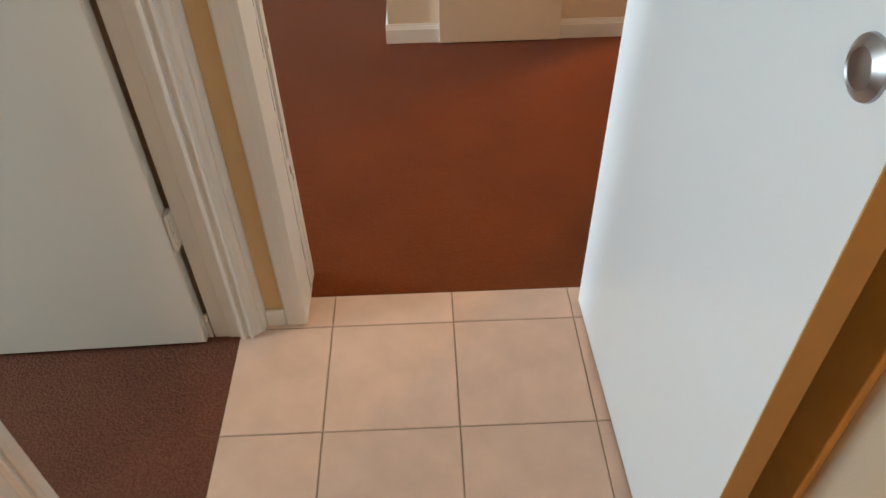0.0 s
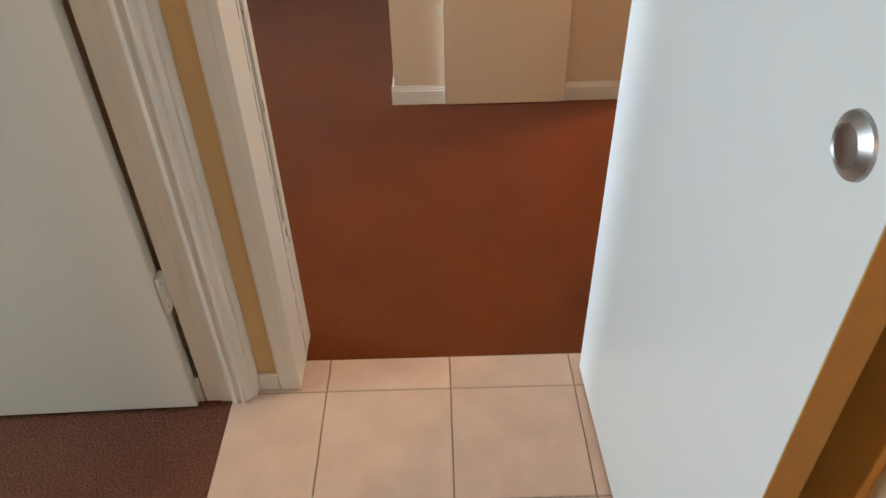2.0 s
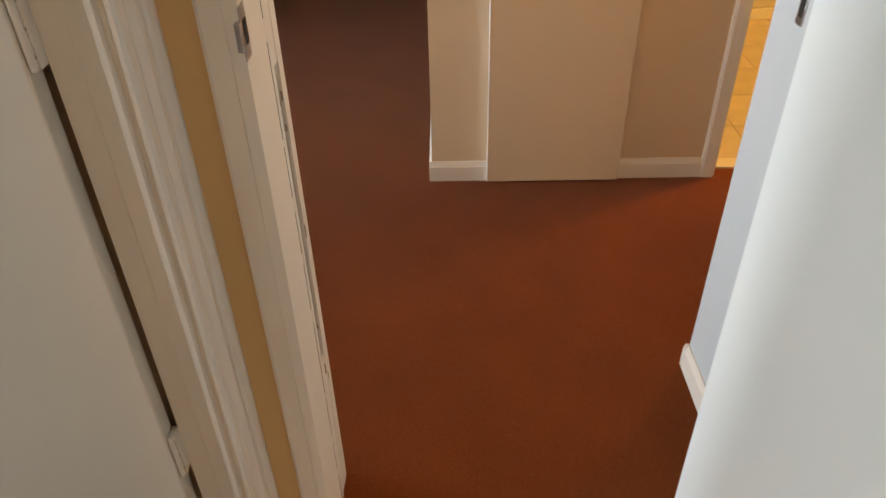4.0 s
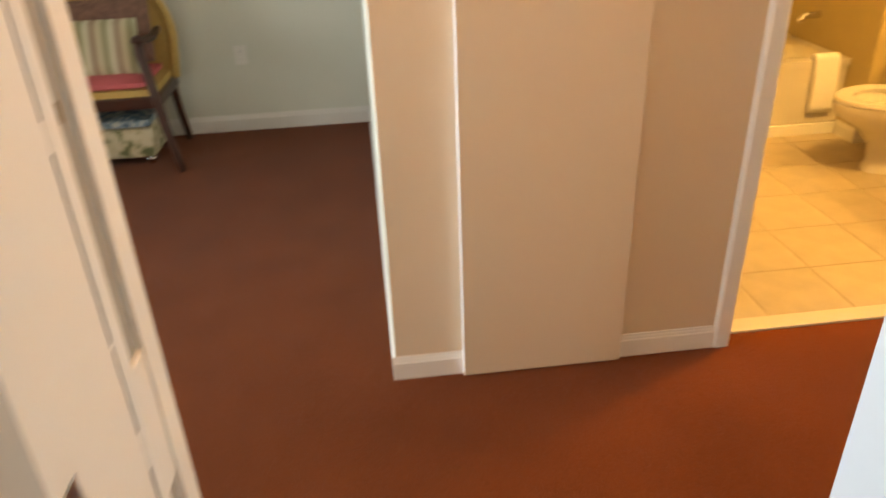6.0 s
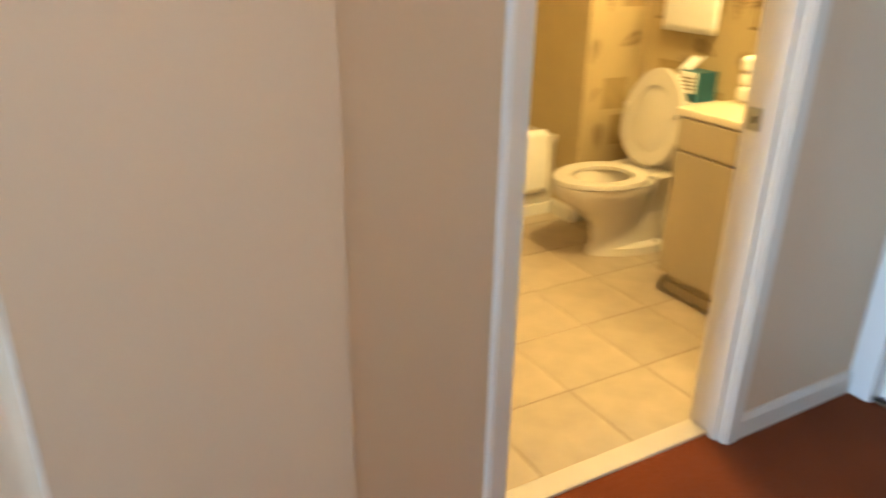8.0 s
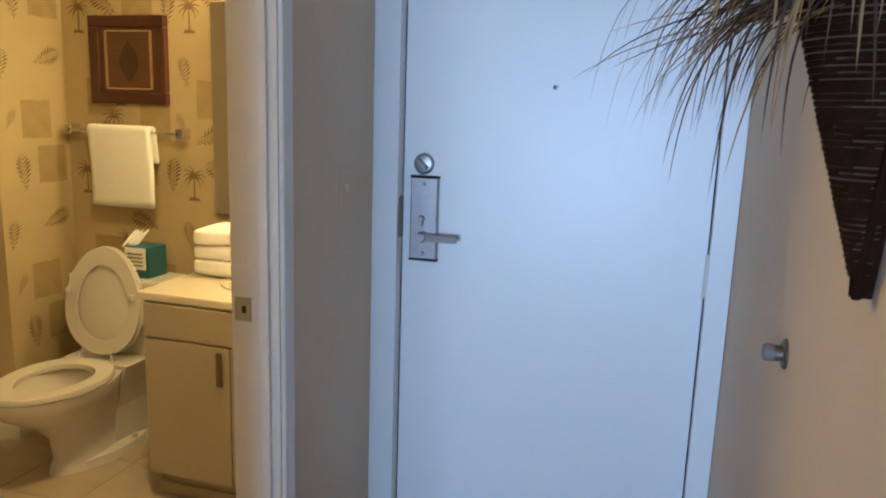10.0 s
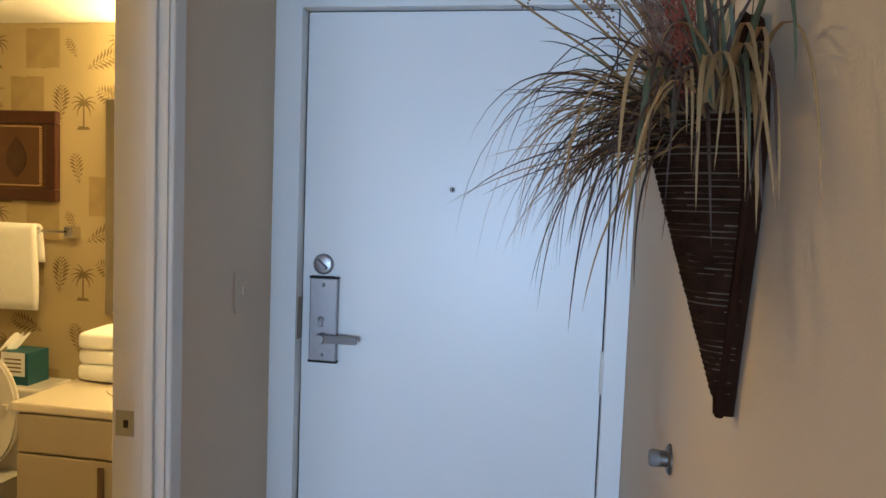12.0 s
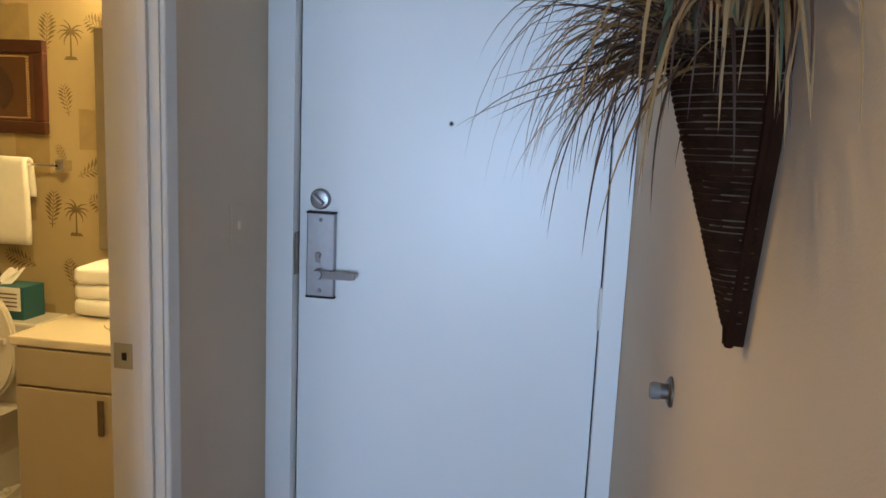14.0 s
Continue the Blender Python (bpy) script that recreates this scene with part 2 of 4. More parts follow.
PRINT_SOFT = mat("printed_soft_patch", (0.315, 0.235, 0.10), 0.7, var=0.22, scale=16)
BASKET = mat("dark_woven_rattan", (0.028, 0.0125, 0.0065), 0.9, spec=0.02, var=0.6, scale=45, bump=0.5, bump_scale=130)
BASKET_LIGHT = mat("light_worn_reed", (0.095, 0.062, 0.040), 0.8, var=0.5, scale=60)
BASKET_RIM = mat("dark_bark_board", (0.026, 0.0105, 0.0055), 0.9, spec=0.02, var=0.5, scale=18)
BLADE_TAN = mat("dried_tan_blade", (0.31, 0.170, 0.060), 0.7, var=0.3, scale=10)
BLADE_GREEN = mat("faded_green_blade", (0.085, 0.09, 0.042), 0.65, var=0.35, scale=10)
BLADE_DARK = mat("dark_brown_blade", (0.062, 0.028, 0.015), 0.65, var=0.3, scale=10)
BERRY = mat("dusty_mauve_berry", (0.22, 0.13, 0.09), 0.75, var=0.3, scale=40)
PLUME = mat("rust_red_plume", (0.33, 0.075, 0.040), 0.85, var=0.35, scale=40)


def striped(name, colours, width, axis=0, wave=0.0, rough=0.9):
    """Cloth in soft stripes across one axis."""
    m = mat(name, colours[0], rough, var=0.05, bump=0.3, bump_scale=300, spec=0.2)
    n, l = m.node_tree.nodes, m.node_tree.links
    tc = n.new("ShaderNodeTexCoord")
    sep = n.new("ShaderNodeSeparateXYZ")
    l.new(tc.outputs["Object"], sep.inputs[0])
    div = n.new("ShaderNodeMath")
    div.operation = "DIVIDE"
    div.inputs[1].default_value = width
    l.new(sep.outputs[axis], div.inputs[0])
    fr = n.new("ShaderNodeMath")
    fr.operation = "FRACT"
    l.new(div.outputs[0], fr.inputs[0])
    ramp = n.new("ShaderNodeValToRGB")
    els = ramp.color_ramp.elements
    els[0].color, els[1].color = (*colours[0], 1), (*colours[-1], 1)
    for i, c in enumerate(colours[1:-1]):
        els.new((i + 1) / (len(colours) - 1)).color = (*c, 1)
    l.new(fr.outputs[0], ramp.inputs[0])
    l.new(ramp.outputs[0], n["Principled BSDF"].inputs["Base Color"])
    return m


def mottled(name, a, b, c, scale):
    m = mat(name, a, 0.9, var=0.0, bump=0.3, bump_scale=300, spec=0.2)
    n, l = m.node_tree.nodes, m.node_tree.links
    tc = n.new("ShaderNodeTexCoord")
    noise_node = n.new("ShaderNodeTexNoise")
    noise_node.inputs["Scale"].default_value, noise_node.inputs["Detail"].default_value = scale, 2
    l.new(tc.outputs["Object"], noise_node.inputs["Vector"])
    ramp = n.new("ShaderNodeValToRGB")
    els = ramp.color_ramp.elements
    els[0].position, els[0].color = 0.38, (*a, 1)
    els[1].position, els[1].color = 0.62, (*c, 1)
    els.new(0.5).color = (*b, 1)
    l.new(noise_node.outputs["Fac"], ramp.inputs[0])
    l.new(ramp.outputs[0], n["Principled BSDF"].inputs["Base Color"])
    return m


STRIPE = striped("striped_pillow_cloth", [(0.30, 0.20, 0.13), (0.55, 0.46, 0.30), (0.26, 0.24, 0.13), (0.60, 0.55, 0.38), (0.30, 0.18, 0.12)], 0.13)
OTTO_BODY = mottled("cream_floral_upholstery", (0.16, 0.17, 0.08), (0.55, 0.47, 0.30), (0.62, 0.55, 0.38), 14)
OTTO_TOP = mottled("blue_floral_upholstery", (0.08, 0.14, 0.18), (0.24, 0.33, 0.36), (0.50, 0.52, 0.46), 22)


def prism(pts, z0, z1):
    bm = bmesh.new()
    lo = [bm.verts.new((x, y, z0)) for x, y in pts]
    hi = [bm.verts.new((x, y, z1)) for x, y in pts]
    bm.faces.new(lo)
    bm.faces.new(hi)
    for i in range(len(pts)):
        j = (i + 1) % len(pts)
        bm.faces.new((lo[i], lo[j], hi[j], hi[i]))
    return bm


def loft(rings, closed=True):
    """A skin through rings of equal length; ends are capped."""
    bm = bmesh.new()
    vs = [[bm.verts.new(p) for p in r] for r in rings]
    n = len(vs[0])
    for a, b in zip(vs, vs[1:]):
        for i in range(n):
            bm.faces.new((a[i], a[(i + 1) % n], b[(i + 1) % n], b[i]))
    if closed:
        bm.faces.new(reversed(vs[0]))
        bm.faces.new(vs[-1])
    return bm


def oval(cx, cy, z, rx, ry, n=32, egg=0.0):
    """An egg: longer towards -x."""
    out = []
    for i in range(n):
        a = 2 * math.pi * i / n
        c = math.cos(a)
        out.append((cx + rx * c * (1 + egg * (-c) * 0.5), cy + ry * math.sin(a), z))
    return out


def tube(points, r0, r1, n=8):
    """A round bar along points, tapering."""
    rings = []
    for i, p in enumerate(points):
        p = Vector(p)
        d = (Vector(points[min(i + 1, len(points) - 1)]) - Vector(points[max(i - 1, 0)])).normalized()
        u = d.orthogonal().normalized() if abs(d.z) > 0.95 else d.cross(Vector((0, 0, 1))).normalized()
        v = d.cross(u)
        r = r0 + (r1 - r0) * i / (len(points) - 1)
        rings.append([p + u * r * math.cos(2 * math.pi * k / n) + v * r * math.sin(2 * math.pi * k / n) for k in range(n)])
    return loft(rings)


def pad(w, d, h, puff=0.5, n=10, jitter=0.0):
    """A soft cushion centred at the origin, resting on z = 0."""
    bm = bmesh.new()
    bmesh.ops.create_grid(bm, x_segments=n, y_segments=n, size=0.5)
    top = list(bm.verts)
    ret = bmesh.ops.extrude_face_region(bm, geom=list(bm.faces))
    ups = {v for v in ret["geom"] if isinstance(v, bmesh.types.BMVert)}
    for v in bm.verts:
        x, y = v.co.x * 2, v.co.y * 2
        e = max(0.0, (1 - x ** 4)) ** 0.5 * max(0.0, (1 - y ** 4)) ** 0.5
        t = h * (1 - puff) / 2 + h * puff / 2 * e
        z = t if v in ups else -t
        v.co = (x * w / 2, y * d / 2, z + h / 2 + random.uniform(-jitter, jitter))
    return bm


# ---- trim ----
def skirting(name, pts_a, pts_b, normal, label, h=0.082, t=0.012):
    """A skirting board with a moulded top edge along a wall from a to b (plan), proud along normal."""
    a, b, nrm = Vector((*pts_a, 0)), Vector((*pts_b, 0)), Vector((*normal, 0))
    prof = [(0, -0.01), (t, -0.01), (t, h * 0.74), (t * 0.72, h * 0.80), (t * 0.72, h * 0.86), (t * 0.42, h * 0.93), (t * 0.42, h), (0, h)]
    rings = [[p + nrm * o + Vector((0, 0, z)) for o, z in prof] for p in (a, b)]
    return tagged(obj(name, loft(rings), TRIM), label, "baseboard", "", "structure")


SK = "white painted moulded baseboard"
skirting("baseboard_hall_left", (-0.212, 1.517), (0.02, 1.517), (0, -1), SK)
skirting("baseboard_hall_mid", (0.54, 1.517), (0.873, 1.517), (0, -1), SK)
skirting("baseboard_hall_right", (1.777, 1.517), (2.312, 1.517), (0, -1), SK)
skirting("baseboard_hall_south", (0.519, 0.45), (2.305, 0.45), (0, 1), SK)
# white end board; the bluish daylight on it is painted into its colour
struct("jamb_passage_right", B(0.531, 0.5368, 0.002, 0.4515, -0.008, 2.06, 0.0015), mat("daylight_tinted_white_paint", (0.50, 0.585, 0.63), 0.35, var=0.05, scale=5, bump=0.06, bump_scale=80), "white painted end board of the wall", "jamb")
skirting("baseboard_passage", (0.531, 0.0), (0.531, 0.452), (-1, 0), SK)
skirting("baseboard_bedroom_north", (-4.7, 4.2), (-0.2, 4.2), (0, -1), SK, 0.10)
skirting("baseboard_bedroom_east", (-0.2, 1.517), (-0.2, 4.2), (-1, 0), SK)
skirting("baseboard_bedroom_south", (-4.7, 0.10), (-0.42, 0.10), (0, 1), SK)
skirting("baseboard_bath_stub_side", (2.48, 3.19), (2.48, 3.37), (-1, 0), SK)
skirting("baseboard_bath_stub", (2.468, 3.19), (2.85, 3.19), (0, -1), SK)
skirting("baseboard_bath_east", (2.85, 2.38), (2.85, 3.19), (-1, 0), SK)
skirting("baseboard_vestibule_east", (0.52, -3.7), (0.52, -0.06), (-1, 0), SK)
skirting("baseboard_left_room", (-3.7, -0.12), (-0.65, -0.12), (0, -1), SK)


def casing_profile(u0, u1, face, out):
    """Plan points of a colonial casing between u0 and u1 on a wall plane, with beads."""
    w = u1 - u0
    steps = [(0, 0), (0, 0.6), (0.08, 1.0), (0.16, 1.0), (0.22, 0.72), (0.30, 0.72), (0.36, 0.9), (0.42, 0.9), (0.48, 0.66), (0.9, 0.5), (1.0, 0.35), (1.0, 0)]
    return [(u0 + w * a, face + out * b) for a, b in steps]


def casing_v(name, u0, u1, face, out, z1, along_y=False, plain=True, label="white painted door casing"):
    w = u1 - u0
    pts = [(u0 + w * a, face + out * b) for a, b in ((0, 0), (0, 0.85), (0.05, 1.0), (0.82, 1.0), (0.90, 0.82), (0.95, 0.80), (1.0, 0.65), (1.0, 0))]
    if not plain:
        pts = casing_profile(u0, u1, face, out)
    if along_y:
        pts = [(b, a) for a, b in pts]
    return tagged(obj(name, prism(pts, -0.008, z1), TRIM), label, "casing", "", "structure")


# bathroom doorway: jambs, casings, threshold
struct("jamb_bath_left", B(0.915, 0.935, 1.512, 1.642, -0.008, 2.05), TRIM, "white painted door jamb", "jamb")
struct("jamb_bath_right", B(1.715, 1.735, 1.512, 1.642, -0.008, 2.05), TRIM, "white painted door jamb", "jamb")
struct("jamb_bath_head", B(0.915, 1.735, 1.512, 1.642, 2.05, 2.07), TRIM, "white painted door head", "jamb")
struct("trim_bath_stop", B(1.703, 1.7148, 1.535, 1.558, 0.0, 2.04, 0.002), TRIM, "white painted door stop", "trim")
casing_v("casing_bath_left", 0.928, 0.873, 1.517, -0.016, 2.105)
casing_v("casing_bath_right", 1.722, 1.777, 1.517, -0.016, 2.105)
struct("casing_bath_head", B(0.874, 1.776, 1.503, 1.517, 2.056, 2.112, 0.003), TRIM, "white painted door casing", "casing")
struct("threshold_bath", B(0.936, 1.714, 1.568, 1.64, -0.02, 0.008, 0.004), THRESH, "cream marble bathroom threshold", "threshold")
sp = thing("strike_plate", (1.7148, 1.603, 0.955), "small steel strike plate on the bathroom jamb", "strike plate")
part("plate", B(-0.0016, 0, -0.016, 0.030, -0.03, 0.03, 0.0006), STEEL, sp)
part("latch_hole", B(-0.0022, -0.0014, -0.002, 0.010, -0.010, 0.008), BLACK, sp)

# connecting doorway: left jamb in two boards with a crack between them
struct("jamb_connecting_left", joined((-0.42, -0.40, -0.100, 0.018, -0.008, 2.05)), TRIM, "white painted door jamb with a cracked joint", "jamb")
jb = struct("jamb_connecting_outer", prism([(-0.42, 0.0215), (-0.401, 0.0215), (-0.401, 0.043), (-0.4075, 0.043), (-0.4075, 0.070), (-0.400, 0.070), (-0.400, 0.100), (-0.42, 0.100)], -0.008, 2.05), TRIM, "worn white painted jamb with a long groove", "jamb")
# grey strips that put the groove's shade into colour
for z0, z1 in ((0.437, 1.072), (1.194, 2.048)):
    part("groove_strip", B(-0.4074, -0.4050, 0.0432, 0.0698, z0, z1, 0.0006), mat("groove_shade_grey", (0.30, 0.275, 0.235), 0.7, var=0.12, scale=25), jb, "grey strip standing in for shade in the groove")
crack = bmesh.new()
cr = random.Random(11)
zc = 0.01
while zc < 2.0:
    ln = cr.uniform(0.03, 0.16)
    box(crack, -0.42, -0.3997, 0.0195 - cr.uniform(0.0004, 0.0012), 0.0195 + cr.uniform(0.0003, 0.0013), zc, zc + ln)
    zc += ln + cr.uniform(0.0, 0.05)
tagged(obj("trim_crack", crack, BLACK), "dark broken crack between the jamb boards", "trim", "", "structure")
chips = random.Random(4)
for k in range(14):
    z, y = chips.uniform(0.3, 1.7), chips.uniform(0.03, 0.095)
    part("paint_chip", B(-0.4016, -0.3990, y, y + chips.uniform(0.002, 0.004), z, z + chips.uniform(0.006, 0.03)), GROUT, jb, "dark chipped spot")
for z0, z1 in ((-0.006, 0.436), (1.073, 1.193)):
    part("jamb_block", B(-0.4073, -0.4012, 0.0434, 0.0696, z0, z1, 0.002), TRIM, jb)
stop_strip = struct("trim_jamb_bead", prism([(-0.4012, 0.024), (-0.399, 0.027), (-0.400, 0.031), (-0.3992, 0.036), (-0.4012, 0.040)], 0, 2.05), TRIM, "white painted jamb bead", "trim")
struct("casing_connecting_left", prism([(-0.457, -0.0885), (-0.457, -0.096), (-0.451, -0.100), (-0.4205, -0.100), (-0.4205, -0.0885)], -0.008, 2.10), TRIM, "flat white painted casing", "casing")
struct("jamb_connecting_right", B(0.40, 0.42, -0.06, 0.002, -0.008, 2.05), TRIM, "white painted door jamb", "jamb")
struct("trim_corner_foot", B(-0.506, -0.4572, -0.100, -0.0882, -0.005, 0.055, 0.003), TRIM, "short white baseboard piece in the corner", "trim")
struct("jamb_left_room_hinge", prism([(-0.645, -0.1202), (-0.645, -0.131), (-0.606, -0.131), (-0.604, -0.134), (-0.574, -0.134), (-0.571, -0.145), (-0.562, -0.146), (-0.558, -0.137), (-0.551, -0.137), (-0.547, -0.144), (-0.541, -0.144), (-0.538, -0.134), (-0.530, -0.131), (-0.530, -0.1202)], -0.008, 2.08), TRIM, "white painted jamb with a beaded stop", "jamb")
struct("casing_left_room_far", prism([(-0.5145, -0.0885), (-0.507, -0.0885), (-0.507, -0.098), (-0.511, -0.108), (-0.521, -0.122), (-0.5295, -0.130), (-0.5295, -0.1202), (-0.5145, -0.1202)], -0.008, 2.12), TRIM, "white painted casing of the side doorway", "casing")
struct("jamb_left_room_near", B(-0.655, -0.485, -1.018, -0.998, -0.008, 2.08, 0.003), TRIM, "white painted door jamb", "jamb")
casing_v("casing_left_room_near", -1.003, -1.063, -0.5, 0.016, 2.12, True, False)
ks = thing("strike_plate", (-0.40, -0.088, 1.176), "worn steel strike plate with a lip on the jamb", "strike plate")
part("plate", B(0, 0.0018, -0.0155, 0.014, -0.036, 0.036, 0.0006), STEEL, ks)
part("latch_hole", B(0.0015, 0.0026, -0.006, 0.009, -0.016, 0.016), BLACK, ks)
part("lip", B(-0.005, 0.0035, -0.029, -0.0145, -0.019, 0.019, 0.002), STEEL, ks)
k2 = thing("strike_plate", (0.531, 0.33, 1.06), "dark steel plate on the white wall end", "strike plate")
part("plate", B(-0.003, 0, -0.014, 0.014, -0.035, 0.035, 0.0008), STEEL, k2)
part("latch_hole", B(-0.0042, -0.0028, -0.008, 0.006, -0.02, 0.02), BLACK, k2)

# added board whose brown stands in for the shaded wall behind the door
struct("trim_vestibule_east", B(0.506, 0.52, -0.872, -0.70, -0.008, 2.08, 0.003), mat("shaded_wall_brown", (0.62, 0.33, 0.085), 0.5, var=0.2, scale=12), "brown board added for the shade on the side wall", "trim")
# ---- doors ----
panel = thing("wall_panel", (0.28, 1.517, 0.0), "flat cream painted slab panel against the hall wall", "panel")
part("slab", B(-0.26, 0.26, -0.034, -0.001, 0.005, 2.05, 0.002), WALL, panel)
# white strip puts the light along the panel's edge into colour
part("edge_strip", B(-0.2625, -0.2595, -0.0345, -0.001, 0.005, 2.05, 0.0008), DOOR_WHITE, panel, "white strip painting the light on the panel edge")


def door_empty(name, place, rz, label):
    return tagged(thing(name, place, label, "door", "", rz), "", "", "", "structure")


edoor = door_empty("door_entry", (2.353, 0.516, 0.0), 0, "white painted steel entry door, closed, with lever lock")
part("leaf", B(0, 0.045, 0.0015, 0.9145, 0.012, 2.043, 0.002), DOOR_WHITE, edoor)
lock = part("lock_plate", B(-0.022, 0, 0.796, 0.884, 0.985, 1.243, 0.004), LOCK_STEEL, edoor, "brushed steel lock plate")
for zc in (0.984, 1.2435):
    part("plate_end", B(-0.023, 0, 0.795, 0.885, zc - 0.003, zc + 0.003), BLACK, lock, "black end cap")
for zc in (1.005, 1.222):
    part("screw", moved(turned([(0.006, 0), (0.006, 0.002), (0.003, 0.004)], 12, "X"), -0.0215, 0.84, zc), LOCK_STEEL, lock)
part("keyhole_cover", moved(turned([(0.010, 0), (0.010, 0.004), (0.006, 0.007)], 16, "X"), -0.0215, 0.846, 1.115), LOCK_STEEL, lock)
part("keyhole_tail", B(-0.027, -0.021, 0.839, 0.853, 1.092, 1.116, 0.003), LOCK_STEEL, lock)
part("lever", loft([[(-0.030 - 0.012 * s + a, 0.852 - 0.126 * s, 1.058 + b) for a, b in ((-0.012, -0.013 + 0.004 * s), (0.010, -0.013 + 0.004 * s), (0.010, 0.013 - 0.004 * s), (-0.012, 0.013 - 0.004 * s))] for s in (0, 0.15, 0.55, 0.9, 1.0)]), LOCK_STEEL, lock, "steel lever handle")
part("lever_hub", moved(turned([(0.017, 0), (0.017, 0.012), (0.013, 0.03)], 24, "X"), -0.02, 0.840, 1.058), LOCK_STEEL, lock)
bolt = part("deadbolt", moved(turned([(0.032, 0), (0.032, 0.006), (0.027, 0.014), (0.020, 0.016)], 32, "X"), 0, 0.848, 1.283), LOCK_STEEL, edoor, "round steel deadbolt", True)
tp = B(-0.034, -0.014, -0.020, 0.020, -0.005, 0.005, 0.002)
bmesh.ops.rotate(tp, verts=tp.verts, matrix=Matrix.Rotation(radians(40), 3, "X"))
part("thumb_turn", moved(tp, 0, 0.848, 1.283), LOCK_STEEL, bolt)
ph = part("peephole", moved(turned([(0.008, 0), (0.008, 0.003), (0.005, 0.005)], 20, "X"), 0, 0.457, 1.523), STEEL, edoor)
part("lens", moved(turned([(0.0045, 0), (0.0045, 0.0056)], 16, "X"), 0, 0.457, 1.523), BLACK, ph)
part("sweep", B(-0.004, 0.001, 0.004, 0.912, 0.010, 0.016), LOCK_STEEL, edoor, "metal door sweep")
for zc in (0.25, 1.01, 1.80):
    part("hinge", moved(turned([(0.0075, -0.062), (0.0075, 0.062)], 14), -0.007, -0.002, zc), TRIM, edoor)
ef = struct("frame_entry", joined((2.308, 2.43, 0.452, 0.5135, -0.008, 2.10), (2.308, 2.43, 1.4345, 1.517, -0.008, 2.10), (2.308, 2.43, 0.5135, 1.4345, 2.047, 2.10)), DOOR_WHITE, "white painted steel door frame", "frame")
struct("threshold_entry", B(2.33, 2.43, 0.514, 1.434, -0.02, 0.005, 0.002), BRONZE, "grey metal door threshold", "threshold")
struct("trim_entry_gap", joined((2.362, 2.40, 0.512, 0.519, 0, 2.05), (2.362, 2.40, 1.429, 1.436, 0, 2.05), (2.362, 2.40, 0.512, 1.436, 2.043, 2.05)), BLACK, "dark gap round the entry door", "trim")
k3 = thing("strike_plate", (2.3515, 1.4345, 1.115), "dark lipped strike plate on the entry frame", "strike plate")
part("plate", B(-0.030, 0.0, -0.003, 0.0, -0.065, 0.065, 0.001), BRONZE, k3)

cdoor = door_empty("door_connecting", (0.350, -0.06, 0.0), 91.5, "white slab connecting door with tan edge, standing open")
part("leaf", B(-0.828, 0, -0.0445, 0, 0.012, 2.04, 0.0015), DOOR_DAYLIT, cdoor)
part("edge_band", B(-0.8305, -0.8278, -0.0440, -0.0005, 0.0125, 2.0395, 0.0005), WOOD_EDGE, cdoor, "tan unpainted wood edge")
part("latch_plate", B(-0.832, -0.8303, -0.034, -0.010, 1.10, 1.165, 0.0005), STEEL, cdoor, "steel latch plate")
rose = part("blank_rose", moved(turned([(0.034, 0), (0.033, 0.004), (0.022, 0.011), (0.020, 0.0095), (0.012, 0.0105), (0.002, 0.011)], 40, "Y"), -0.752, 0.0, 1.145), STEEL, cdoor, "round dished steel rose", True)
bpy.data.objects[rose.name].data.transform(Matrix.Translation((-0.752, 0, 1.145)) @ Matrix.Rotation(math.pi, 4, "Z") @ Matrix.Translation((0.752, 0, -1.145)))
part("hinge", moved(turned([(0.007, -0.045), (0.007, 0.045)], 14), 0.005, -0.03, 1.05), TRIM, cdoor)

ldoor = door_empty("door_left_room", (-0.658, -0.163, 0.0), 1.5, "white slab door standing open over brown carpet")
part("leaf", B(-0.77, 0, 0, 0.038, 0.014, 2.04, 0.003), DOOR_WARM, ldoor)
for zc in (0.396, 1.206, 1.86):
    hg = part("hinge", moved(turned([(0.0045, -0.053), (0.0055, -0.050), (0.0055, 0.050), (0.0045, 0.053)], 12), 0.006, 0.007, zc), DOOR_WARM, ldoor)
    part("hinge_leaf", B(0.001, 0.014, 0.010, 0.036, zc - 0.052, zc + 0.052, 0.001), DOOR_WARM, hg)
    for dz in (-0.035, 0.0, 0.035):
        part("hinge_screw", moved(turned([(0.004, 0.0), (0.004, 0.0015), (0.002, 0.002)], 10, "Y"), 0.0085, 0.0105, zc + dz), GROUT, hg)

# ---- hall fittings ----
sw = thing("light_switch", (2.10, 1.517, 1.22), "ivory toggle switch plate on the hall wall", "switch")
part("plate", B(-0.037, 0.037, -0.006, 0, -0.058, 0.058, 0.0025), WALL, sw)
part("toggle", B(-0.005, 0.005, -0.014, -0.005, -0.010, 0.012, 0.002), WALL, sw)
ds = thing("door_stop", (1.432, 0.45, 1.084), "steel wall door stop with rubber tip", "door stop")
DARK_STEEL = mat("dull_dark_steel", (0.17, 0.155, 0.14), 0.45, 1.0, var=0.15, scale=50)
part("rose", turned([(0.025, 0), (0.025, -0.003), (0.021, -0.006)], 28, "Y"), DARK_STEEL, ds, "", True)
part("stem", turned([(0.013, -0.005), (0.013, -0.020)], 24, "Y"), DARK_STEEL, ds, "", True)
part("bumper", turned([(0.014, -0.018), (0.0145, -0.030), (0.012, -0.034)], 24, "Y"), mat("grey_rubber", (0.18, 0.17, 0.16), 0.6), ds, "", True)

# ---- hanging wall basket ----
pocket = thing("wall_basket", (1.028, 0.45, 1.279), "dark woven cone basket of dried grasses on the wall", "wall basket")
